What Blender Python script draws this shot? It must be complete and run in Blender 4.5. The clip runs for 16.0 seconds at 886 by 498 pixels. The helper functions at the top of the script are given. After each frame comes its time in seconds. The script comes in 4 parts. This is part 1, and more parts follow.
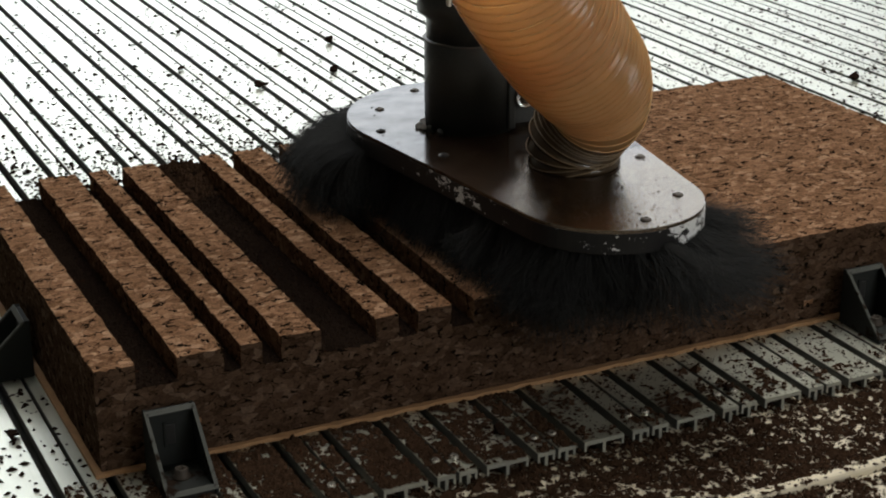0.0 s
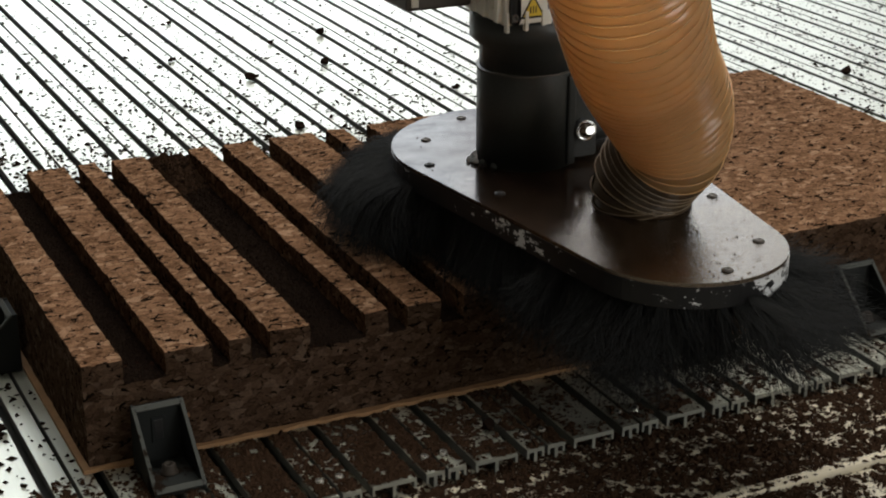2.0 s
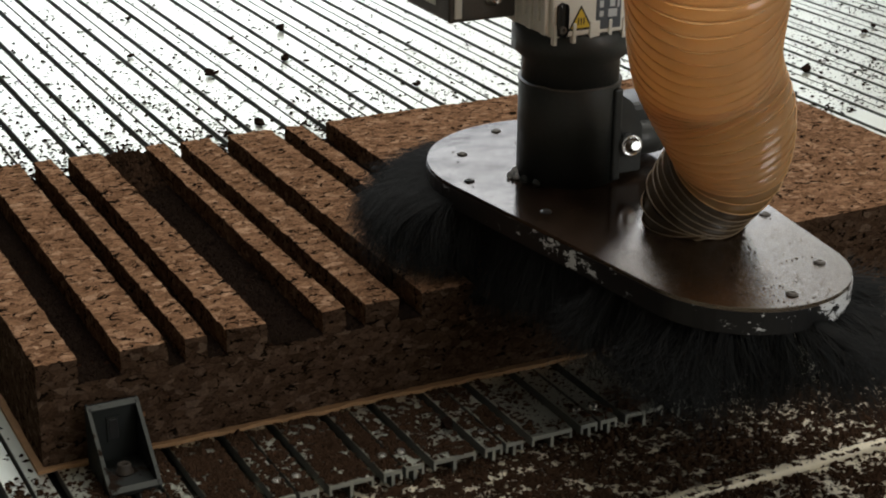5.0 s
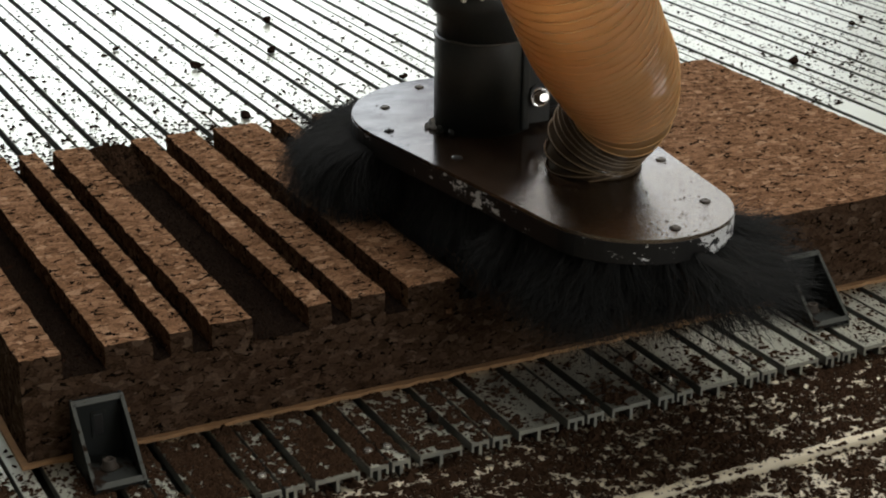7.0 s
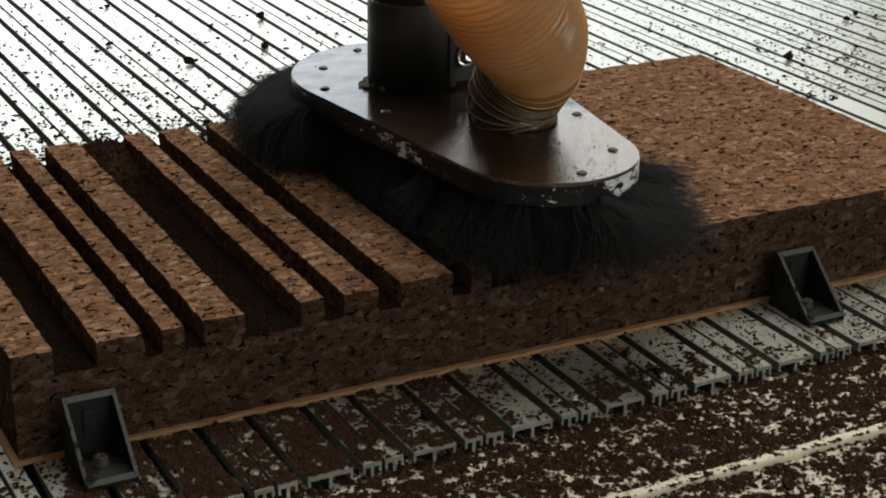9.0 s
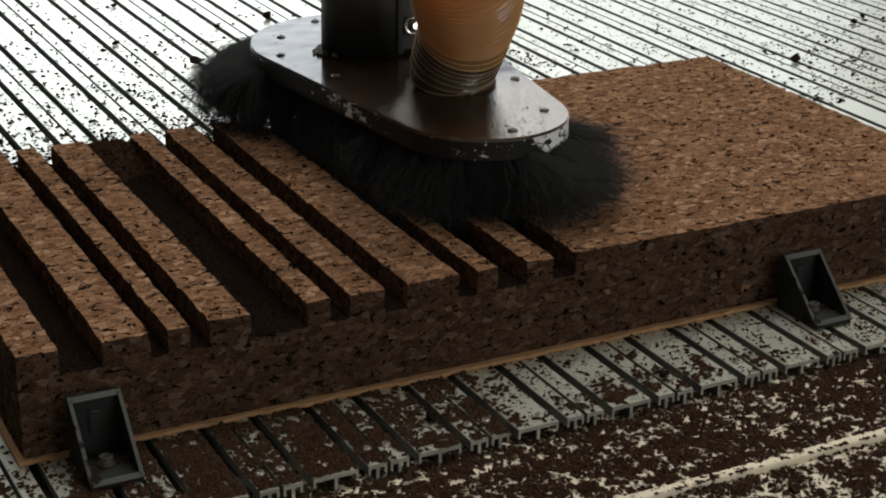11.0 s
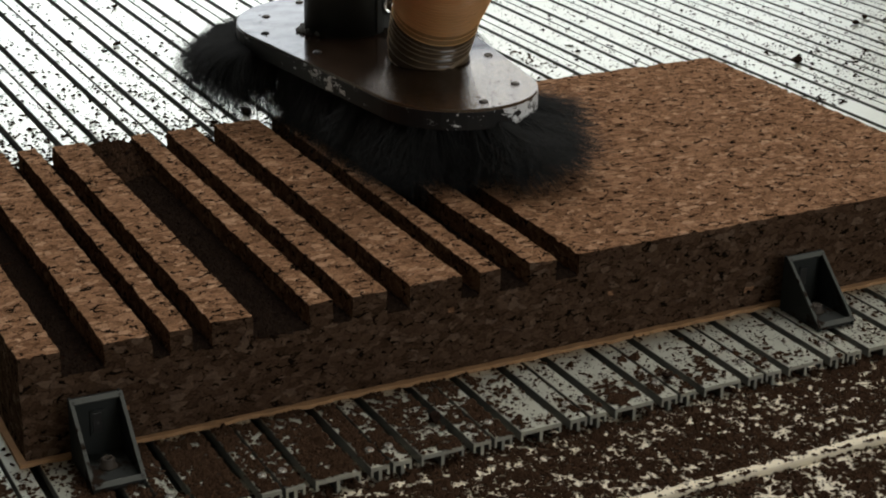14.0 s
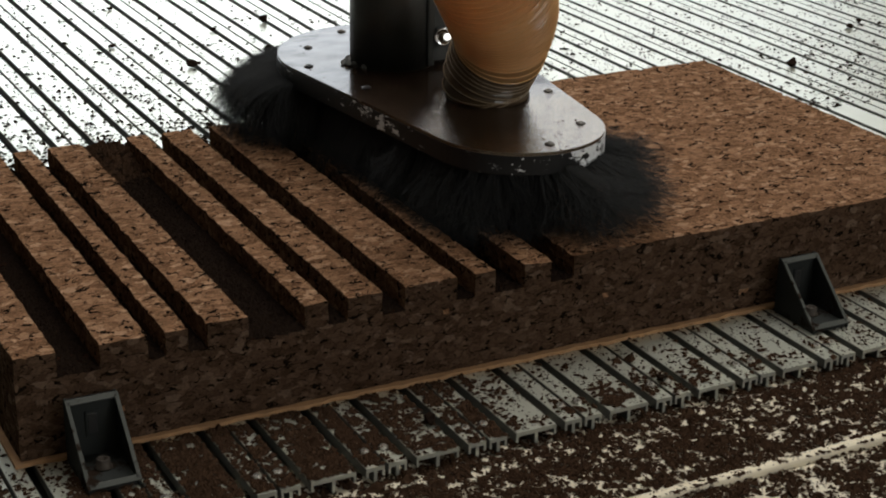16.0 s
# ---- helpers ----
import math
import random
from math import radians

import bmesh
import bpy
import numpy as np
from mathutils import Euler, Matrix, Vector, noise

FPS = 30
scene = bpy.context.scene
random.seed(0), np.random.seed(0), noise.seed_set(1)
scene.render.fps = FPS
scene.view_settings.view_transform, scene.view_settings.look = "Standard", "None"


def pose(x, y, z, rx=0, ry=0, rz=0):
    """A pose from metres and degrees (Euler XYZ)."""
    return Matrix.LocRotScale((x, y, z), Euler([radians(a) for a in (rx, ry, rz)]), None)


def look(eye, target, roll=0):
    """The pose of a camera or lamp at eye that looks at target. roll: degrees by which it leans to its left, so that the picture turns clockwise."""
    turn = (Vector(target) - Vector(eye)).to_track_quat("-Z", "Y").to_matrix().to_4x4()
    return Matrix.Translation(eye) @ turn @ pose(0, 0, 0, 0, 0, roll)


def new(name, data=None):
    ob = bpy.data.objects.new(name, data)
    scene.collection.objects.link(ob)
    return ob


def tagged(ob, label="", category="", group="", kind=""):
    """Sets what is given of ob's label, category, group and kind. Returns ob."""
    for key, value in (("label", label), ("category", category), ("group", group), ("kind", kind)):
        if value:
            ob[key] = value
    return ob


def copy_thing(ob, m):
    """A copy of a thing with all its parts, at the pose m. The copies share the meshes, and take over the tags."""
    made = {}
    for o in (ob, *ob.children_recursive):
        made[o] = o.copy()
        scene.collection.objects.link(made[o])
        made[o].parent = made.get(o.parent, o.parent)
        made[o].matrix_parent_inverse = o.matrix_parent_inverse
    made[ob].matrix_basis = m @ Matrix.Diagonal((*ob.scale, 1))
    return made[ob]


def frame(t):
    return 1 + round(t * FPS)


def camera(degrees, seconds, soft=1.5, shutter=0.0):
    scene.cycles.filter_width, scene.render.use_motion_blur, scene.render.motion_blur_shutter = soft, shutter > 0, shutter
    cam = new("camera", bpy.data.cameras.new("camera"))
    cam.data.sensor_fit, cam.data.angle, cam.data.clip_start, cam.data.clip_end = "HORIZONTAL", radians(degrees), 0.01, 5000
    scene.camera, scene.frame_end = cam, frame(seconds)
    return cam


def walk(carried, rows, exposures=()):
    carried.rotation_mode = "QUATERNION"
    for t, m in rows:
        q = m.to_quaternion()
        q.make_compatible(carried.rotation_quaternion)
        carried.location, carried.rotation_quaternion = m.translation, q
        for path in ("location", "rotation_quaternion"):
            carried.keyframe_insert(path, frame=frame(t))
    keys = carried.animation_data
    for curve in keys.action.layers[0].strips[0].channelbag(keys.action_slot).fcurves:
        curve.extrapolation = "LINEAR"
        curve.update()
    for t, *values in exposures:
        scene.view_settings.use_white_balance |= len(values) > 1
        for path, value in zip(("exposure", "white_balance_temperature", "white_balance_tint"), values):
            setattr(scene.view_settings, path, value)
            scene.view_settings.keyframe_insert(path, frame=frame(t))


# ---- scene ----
cam = camera(29.35, 16.0, soft=2.0)
PATH = [
    (0, (-0.2794, -1.2457, 0.6927), (0.2821, -0.0701, 0.1804), -0.13),
    (0.5, (-0.2763, -1.2419, 0.6918), (0.2852, -0.0669, 0.1779), -0.09),
    (1, (-0.2753, -1.2402, 0.6926), (0.2899, -0.0676, 0.1774), 0.07),
    (1.5, (-0.2757, -1.2395, 0.6943), (0.2901, -0.0673, 0.1787), 0.08),
    (2, (-0.2748, -1.2407, 0.6947), (0.2914, -0.0706, 0.1750), 0.16),
    (2.5, (-0.2748, -1.2395, 0.6932), (0.2954, -0.0722, 0.1713), 0.32),
    (3, (-0.2730, -1.2394, 0.6932), (0.3005, -0.0729, 0.1733), 0.36),
    (3.5, (-0.2725, -1.2386, 0.6927), (0.3049, -0.0734, 0.1741), 0.40),
    (4, (-0.2708, -1.2397, 0.6933), (0.3151, -0.0792, 0.1738), 0.47),
    (6.5, (-0.2628, -1.2320, 0.6936), (0.3326, -0.0794, 0.1670), 0.72),
    (7, (-0.2621, -1.2327, 0.6931), (0.3372, -0.0832, 0.1645), 0.71),
    (7.5, (-0.2598, -1.2330, 0.6927), (0.3423, -0.0857, 0.1624), 0.70),
    (8, (-0.2595, -1.2307, 0.6921), (0.3431, -0.0839, 0.1611), 0.77),
    (8.5, (-0.2595, -1.2301, 0.6924), (0.3431, -0.0825, 0.1635), 0.77),
    (9, (-0.2581, -1.2288, 0.6908), (0.3441, -0.0822, 0.1592), 0.77),
    (11.5, (-0.2588, -1.2233, 0.6900), (0.3399, -0.0748, 0.1585), 1.02),
    (12, (-0.2576, -1.2197, 0.6887), (0.3393, -0.0718, 0.1539), 0.95),
    (12.5, (-0.2558, -1.2181, 0.6889), (0.3387, -0.0701, 0.1516), 0.83),
    (13, (-0.2559, -1.2188, 0.6885), (0.3393, -0.0703, 0.1529), 0.80),
    (13.5, (-0.2582, -1.2202, 0.6891), (0.3399, -0.0722, 0.1559), 0.92),
    (14, (-0.2593, -1.2212, 0.6894), (0.3403, -0.0727, 0.1588), 1.01),
    (14.5, (-0.2602, -1.2214, 0.6887), (0.3401, -0.0728, 0.1592), 1.05),
    (15, (-0.2597, -1.2206, 0.6886), (0.3426, -0.0735, 0.1581), 1.14),
    (15.5, (-0.2598, -1.2218, 0.6885), (0.3436, -0.0750, 0.1586), 1.17),
    (16, (-0.2617, -1.2234, 0.6883), (0.3428, -0.0761, 0.1608), 1.18),
]
walk(cam, [(t, look(eye, target, roll)) for t, eye, target, roll in PATH], [(0, 0.04), (4, 0.09), (8, 0.06), (12.5, -0.05), (16, -0.02)])

# ---- world and light: a workshop hall with a window front behind the table and rooflights ----
world = bpy.data.worlds.new("sky")
scene.world = world
world.use_nodes = True
sky = world.node_tree.nodes.new("ShaderNodeTexSky")
sky.sky_type, sky.sun_disc = "NISHITA", False
sky.sun_elevation, sky.sun_rotation = radians(40), radians(20)
world.node_tree.links.new(sky.outputs[0], world.node_tree.nodes["Background"].inputs[0])
world.node_tree.nodes["Background"].inputs[1].default_value = 0.1


def area(name, eye, target, w, h, watts, colour):
    lamp = bpy.data.lights.new(name, "AREA")
    lamp.shape, lamp.size, lamp.size_y, lamp.energy, lamp.color = "RECTANGLE", w, h, watts, colour
    ob = new(name, lamp)
    ob.matrix_world = look(eye, target)
    return ob


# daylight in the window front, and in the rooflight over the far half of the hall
area("window_daylight", (1.3, 5.98, 2.2), (1.3, 0, 2.2), 4.0, 4.2, 104, (0.91, 0.97, 1.0))
area("high_window_daylight", (4.75, 5.98, 3.1), (4.75, 0, 3.1), 2.9, 1.6, 40, (0.98, 0.98, 0.96))
area("shaded_window_daylight", (4.9, 5.98, 1.05), (4.9, 0, 1.05), 3.2, 2.0, 7, (0.97, 0.99, 1.0))
# Unseen opening behind the camera, added as fill for hose and casing.
area("south_fill_light", (2.6, -4.98, 2.2), (2.6, 0, 2.2), 3.0, 2.4, 90, (1.0, 0.97, 0.91))
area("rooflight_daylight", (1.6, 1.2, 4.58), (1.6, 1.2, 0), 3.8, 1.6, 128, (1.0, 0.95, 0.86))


# ---- materials ----
def mat(name, rough=0.5, metal=0.0):
    m = bpy.data.materials.new(name)
    m.use_nodes = True
    nt = m.node_tree
    b = nt.nodes["Principled BSDF"]
    b.inputs["Roughness"].default_value = rough
    b.inputs["Metallic"].default_value = metal
    return m, nt, b


def node(nt, kind, **inputs):
    n = nt.nodes.new(kind)
    for key, value in inputs.items():
        n.inputs[key.replace("_", " ")].default_value = value
    return n


def coords(nt, scale=(1, 1, 1)):
    tc = nt.nodes.new("ShaderNodeTexCoord")
    mp = nt.nodes.new("ShaderNodeMapping")
    mp.inputs["Scale"].default_value = scale
    nt.links.new(tc.outputs["Object"], mp.inputs["Vector"])
    return mp.outputs["Vector"]


def ramp(nt, fac, stops, interpolation="LINEAR"):
    r = nt.nodes.new("ShaderNodeValToRGB")
    r.color_ramp.interpolation = interpolation
    els = r.color_ramp.elements
    while len(els) < len(stops):
        els.new(0.5)
    for e, (p, c) in zip(els, stops):
        e.position = p
        e.color = (*c, 1) if len(c) == 3 else c
    nt.links.new(fac, r.inputs["Fac"])
    return r.outputs["Color"]


def grey(v):
    return (v, v, v)


def tex(nt, vec, scale, detail=4.0, rough=0.6):
    n = node(nt, "ShaderNodeTexNoise", Scale=scale, Detail=detail, Roughness=rough)
    nt.links.new(vec, n.inputs["Vector"])
    return n.outputs["Fac"]


def mix(nt, fac, a, b, mode="MIX"):
    m = nt.nodes.new("ShaderNodeMix")
    m.data_type, m.blend_type = "RGBA", mode
    for sock, v in ((m.inputs[0], fac), (m.inputs[6], a), (m.inputs[7], b)):
        if isinstance(v, (int, float)):
            sock.default_value = v
        elif isinstance(v, tuple):
            sock.default_value = (*v, 1)
        else:
            nt.links.new(v, sock)
    return m.outputs[2]


def math_node(nt, op, a, b):
    m = nt.nodes.new("ShaderNodeMath")
    m.operation = op
    for sock, v in zip(m.inputs, (a, b)):
        if isinstance(v, (int, float)):
            sock.default_value = v
        else:
            nt.links.new(v, sock)
    return m.outputs[0]


def bump(nt, b, height, strength, distance):
    n = node(nt, "ShaderNodeBump", Strength=strength, Distance=distance)
    nt.links.new(height, n.inputs["Height"])
    nt.links.new(n.outputs["Normal"], b.inputs["Normal"])


def plain(name, colour, rough=0.5, metal=0.0, vary=0.25, scale=60.0, relief=0.0):
    """A surface of one colour, with blotches and fine grain."""
    m, nt, b = mat(name, rough, metal)
    v = coords(nt)
    lo, hi = tuple(c * (1 - vary) for c in colour), tuple(min(1, c * (1 + vary)) for c in colour)
    c = ramp(nt, tex(nt, v, scale), [(0.3, lo), (0.7, hi)])
    c = mix(nt, 0.5, c, ramp(nt, tex(nt, v, scale * 12), [(0.3, lo), (0.7, hi)]))
    nt.links.new(c, b.inputs["Base Color"])
    r = ramp(nt, tex(nt, v, scale * 2), [(0.3, grey(max(0.03, rough - 0.1))), (0.7, grey(min(1, rough + 0.12)))])
    nt.links.new(r, b.inputs["Roughness"])
    if rough > 0.9:
        b.inputs["Specular IOR Level"].default_value = 0.0
    if relief:
        bump(nt, b, tex(nt, v, scale * 8), 0.6, relief)
    return m


def cork_material(name, tone):
    """Pressed expanded cork: flattened granules, voids between them; tone: colour multiplier, lowered to paint in
    shade.
    """
    m, nt, b = mat(name, 0.85)
    v = coords(nt, (100, 145, 170))
    warp = node(nt, "ShaderNodeTexNoise", Scale=0.9, Detail=3.0)
    nt.links.new(v, warp.inputs["Vector"])
    vv = nt.nodes.new("ShaderNodeVectorMath")
    vv.operation = "MULTIPLY_ADD"
    nt.links.new(warp.outputs["Color"], vv.inputs[0])
    vv.inputs[1].default_value = (1.8, 1.8, 1.8)
    nt.links.new(v, vv.inputs[2])
    p = vv.outputs[0]
    cell = node(nt, "ShaderNodeTexVoronoi", Scale=1.0)
    edge = node(nt, "ShaderNodeTexVoronoi", Scale=1.0)
    edge.feature = "DISTANCE_TO_EDGE"
    small = node(nt, "ShaderNodeTexVoronoi", Scale=2.6)
    for n in (cell, edge, small):
        nt.links.new(p, n.inputs["Vector"])
    sep = nt.nodes.new("ShaderNodeSeparateColor")
    nt.links.new(cell.outputs["Color"], sep.inputs[0])
    sep2 = nt.nodes.new("ShaderNodeSeparateColor")
    nt.links.new(small.outputs["Color"], sep2.inputs[0])
    c = ramp(nt, sep.outputs[0], [(0.0, (0.105, 0.057, 0.032)), (0.3, (0.19, 0.107, 0.059)), (0.6, (0.26, 0.149, 0.084)), (0.85, (0.35, 0.210, 0.122)), (1.0, (0.52, 0.34, 0.21))])
    c2 = ramp(nt, sep2.outputs[1], [(0.0, (0.10, 0.053, 0.026)), (0.5, (0.20, 0.11, 0.055)), (1.0, (0.32, 0.185, 0.096))])
    c = mix(nt, 0.45, c, c2)
    fine = tex(nt, v, 6.0, 4.0)
    c = mix(nt, 0.55, c, ramp(nt, fine, [(0.3, grey(0.45)), (0.7, grey(1.35))]), "MULTIPLY")
    # voids: only along some of the joints
    where = ramp(nt, tex(nt, v, 0.75, 2.0), [(0.535, grey(0.0)), (0.68, grey(0.17))])
    gap = math_node(nt, "LESS_THAN", edge.outputs["Distance"], where)
    hair = ramp(nt, edge.outputs["Distance"], [(0.0, grey(0.5)), (0.05, grey(1.0))])
    c = mix(nt, 1.0, c, hair, "MULTIPLY")
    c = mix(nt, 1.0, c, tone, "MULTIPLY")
    c = mix(nt, gap, c, (0.009, 0.006, 0.004))
    nt.links.new(c, b.inputs["Base Color"])
    b.inputs["Specular IOR Level"].default_value = 0.0

    hh = math_node(nt, "ADD", math_node(nt, "MULTIPLY", sep.outputs[1], 0.35), math_node(nt, "MULTIPLY", fine, 0.4))
    bump(nt, b, math_node(nt, "SUBTRACT", hh, gap), 1.0, 0.0024)
    return m


def dusty(name, base, rough, metal, cover, streak=False, dust=(0.037, 0.022, 0.0145), size=38.0, shine=0.5):
    """A hard surface under a film of cork dust; cover: how much of it the dust hides."""
    m, nt, b = mat(name, rough, metal)
    v = coords(nt)
    lo, hi = tuple(c * 0.88 for c in base), tuple(min(1, c * 1.08) for c in base)
    c = ramp(nt, tex(nt, v, 7.0), [(0.3, lo), (0.7, hi)])
    if streak:
        c = mix(nt, 0.5, c, ramp(nt, tex(nt, coords(nt, (900, 9, 900)), 1.0, 3.0), [(0.3, lo), (0.7, hi)]))
    patch = tex(nt, v, size * 0.22, 2.0)
    grain = tex(nt, v, size, 8.0, 0.75)
    f = math_node(nt, "ADD", math_node(nt, "MULTIPLY", patch, 0.8), math_node(nt, "MULTIPLY", grain, 0.6))
    at = 1.12 - cover * 0.85
    k = ramp(nt, math_node(nt, "SUBTRACT", f, at - 0.5), [(0.485, grey(0.0)), (0.515, grey(1.0))])
    nt.links.new(mix(nt, k, c, dust), b.inputs["Base Color"])
    nt.links.new(mix(nt, k, grey(rough), grey(0.95)), b.inputs["Roughness"])
    nt.links.new(mix(nt, k, grey(shine), grey(0.0)), b.inputs["Specular IOR Level"])
    nt.links.new(math_node(nt, "MULTIPLY", math_node(nt, "SUBTRACT", 1.0, k), metal), b.inputs["Metallic"])
    bump(nt, b, math_node(nt, "MULTIPLY", k, grain), 0.6, 0.002)
    return m


def worn_paint(name):
    """Black paint, scuffed through to white along one stretch and at the tip."""
    m, nt, b = mat(name, 0.35)
    v = coords(nt)
    n = tex(nt, coords(nt, (60, 60, 110)), 1.0, 6.0, 0.7)
    sep = nt.nodes.new("ShaderNodeSeparateXYZ")
    nt.links.new(v, sep.inputs[0])

    mp = nt.nodes.new("ShaderNodeMapRange")
    mp.inputs[1].default_value, mp.inputs[2].default_value = 0.005, 0.045
    mp.inputs[3].default_value, mp.inputs[4].default_value = 0.0, 0.19
    nt.links.new(sep.outputs[0], mp.inputs[0])
    mq = nt.nodes.new("ShaderNodeMapRange")
    mq.inputs[1].default_value, mq.inputs[2].default_value = -0.25, -0.285
    nt.links.new(sep.outputs[1], mq.inputs[0])
    bias = math_node(nt, "MULTIPLY", mp.outputs[0], mq.outputs[0])
    # a scuff on the long side
    far = math_node(nt, "ABSOLUTE", math_node(nt, "ADD", sep.outputs[1], 0.145), 0.0)
    mr = nt.nodes.new("ShaderNodeMapRange")
    mr.inputs[1].default_value, mr.inputs[2].default_value = 0.075, 0.02
    mr.inputs[3].default_value, mr.inputs[4].default_value = 0.0, 0.09
    nt.links.new(far, mr.inputs[0])
    left = math_node(nt, "LESS_THAN", sep.outputs[0], 0.0)
    bias = math_node(nt, "ADD", bias, math_node(nt, "MULTIPLY", mr.outputs[0], left))
    k = ramp(nt, math_node(nt, "ADD", n, bias), [(0.63, grey(0.0)), (0.65, grey(1.0))])
    nt.links.new(mix(nt, k, (0.012, 0.012, 0.013), (0.72, 0.74, 0.76)), b.inputs["Base Color"])
    b.inputs["Specular IOR Level"].default_value = 0.25
    return m


def plate_material():
    """Black glossy plate, dulled by fine cork dust that lies thick at the tip."""
    m, nt, b = mat("dusty_black_plate", 0.22)
    v = coords(nt)
    sep = nt.nodes.new("ShaderNodeSeparateXYZ")
    nt.links.new(v, sep.inputs[0])
    mr = nt.nodes.new("ShaderNodeMapRange")
    mr.inputs[1].default_value, mr.inputs[2].default_value = -0.10, -0.33
    mr.inputs[3].default_value, mr.inputs[4].default_value = -0.05, -0.006
    nt.links.new(sep.outputs[1], mr.inputs[0])
    f = math_node(nt, "ADD", tex(nt, v, 380.0, 5.0, 0.8), mr.outputs[0])
    k = ramp(nt, f, [(0.59, grey(0.0)), (0.63, grey(1.0))])
    film = tex(nt, v, 14.0, 5.0)
    c = ramp(nt, film, [(0.35, (0.016, 0.010, 0.007)), (0.7, (0.040, 0.025, 0.017))])
    nt.links.new(mix(nt, k, c, (0.10, 0.066, 0.043)), b.inputs["Base Color"])
    smear = ramp(nt, tex(nt, coords(nt, (1.0, 1.6, 1.0)), 22.0, 6.0, 0.65), [(0.35, grey(0.12)), (0.68, grey(0.5))])
    # Gloss rises towards the tip, put in to brighten the reflection there.
    tip_gloss = nt.nodes.new("ShaderNodeMapRange")
    tip_gloss.inputs[1].default_value, tip_gloss.inputs[2].default_value = -0.13, -0.20
    nt.links.new(sep.outputs[1], tip_gloss.inputs[0])
    nt.links.new(math_node(nt, "ADD", math_node(nt, "MULTIPLY", tip_gloss.outputs[0], 0.25), 1.5), b.inputs["IOR"])
    sp = mix(nt, tip_gloss.outputs[0], smear, grey(1.0))
    nt.links.new(mix(nt, k, sp, grey(0.0)), b.inputs["Specular IOR Level"])
    b.inputs["Specular Tint"].default_value = (1.0, 0.89, 0.74, 1)
    r = ramp(nt, film, [(0.35, grey(0.07)), (0.7, grey(0.22))])
    r = mix(nt, tip_gloss.outputs[0], r, grey(0.16))
    nt.links.new(mix(nt, k, r, grey(0.9)), b.inputs["Roughness"])
    grit = math_node(nt, "MULTIPLY", tex(nt, v, 330.0, 3.0, 0.7), math_node(nt, "ADD", math_node(nt, "MULTIPLY", tip_gloss.outputs[0], 0.85), 0.10))
    bump(nt, b, grit, 0.8, 0.0007)
    return m


def hose_material(name, colour, through_it):
    """Milky plastic film: part of the light passes, the skin is glossy."""
    m, nt, b = mat(name, 0.2)
    nt.nodes.remove(b)
    v = coords(nt)
    c = ramp(nt, tex(nt, v, 30.0), [(0.3, tuple(x * 0.9 for x in colour)), (0.7, colour)])
    d = nt.nodes.new("ShaderNodeBsdfDiffuse")
    nt.links.new(c, d.inputs["Color"])
    t = nt.nodes.new("ShaderNodeBsdfTranslucent")
    nt.links.new(c, t.inputs["Color"])
    s = nt.nodes.new("ShaderNodeMixShader")
    s.inputs[0].default_value = through_it
    nt.links.new(d.outputs[0], s.inputs[1])
    nt.links.new(t.outputs[0], s.inputs[2])
    cl = nt.nodes.new("ShaderNodeBsdfTransparent")
    nt.links.new(c, cl.inputs["Color"])
    clear = nt.nodes.new("ShaderNodeMixShader")
    clear.inputs[0].default_value = 0.08
    nt.links.new(s.outputs[0], clear.inputs[1])
    nt.links.new(cl.outputs[0], clear.inputs[2])
    g = nt.nodes.new("ShaderNodeBsdfGlossy")
    g.inputs["Roughness"].default_value = 0.16
    fr = nt.nodes.new("ShaderNodeFresnel")
    fr.inputs["IOR"].default_value = 1.5
    h = nt.nodes.new("ShaderNodeMixShader")
    nt.links.new(fr.outputs[0], h.inputs[0])
    nt.links.new(clear.outputs[0], h.inputs[1])
    nt.links.new(g.outputs[0], h.inputs[2])
    nt.links.new(h.outputs[0], nt.nodes["Material Output"].inputs["Surface"])
    return m


CORK = cork_material("milled_cork", (1.01, 0.985, 1.04))
# Groove walls: the same cork, colour darkened for the shade between ribs.
CORK_WALL_SHADE = cork_material("shaded_groove_wall_cork", (0.55, 0.52, 0.54))
# Outer sides: a darker tone that also stands in for their shade.
CORK_SIDE_SHADE = cork_material("shaded_cork_side", (0.32, 0.345, 0.41))
# Groove floors: darkest tone of the cork, painting the shade of the recess.
CORK_FLOOR = cork_material("shaded_groove_floor", (0.14, 0.12, 0.14))
CHIP = plain("cork_granules", (0.046, 0.027, 0.017), 0.95, vary=0.5, scale=300)
CHIP_DARK = plain("dark_cork_granules", (0.017, 0.0112, 0.0085), 0.95, vary=0.5, scale=300)
ALU = dusty("anodised_aluminium", (0.62, 0.64, 0.56), 0.36, 0.72, 0.14, True)
SLOT_SHADE = dusty("shaded_slot_aluminium", (0.17, 0.175, 0.16), 0.6, 0.4, 0.25)
CREAM = dusty("cream_painted_beam", (0.74, 0.68, 0.54), 0.6, 0.0, 0.48, size=330.0)
STRIPE = dusty("bare_cream_edge", (0.76, 0.69, 0.53), 0.6, 0.0, 0.36, size=110.0)
FIBRE = plain("raw_fibreboard", (0.34, 0.195, 0.095), 0.85, vary=0.3, scale=90, relief=0.0005)
CAST = dusty("green_grey_die_cast", (0.017, 0.0195, 0.0185), 0.65, 0.1, 0.34, dust=(0.022, 0.015, 0.011), shine=0.2)
EDGE = dusty("bare_cast_edge", (0.062, 0.067, 0.061), 0.5, 0.3, 0.36, dust=(0.022, 0.015, 0.011), size=240.0)
BLACK = plain("black_anodised", (0.030, 0.032, 0.030), 0.45, 0.0, 0.3, 25)
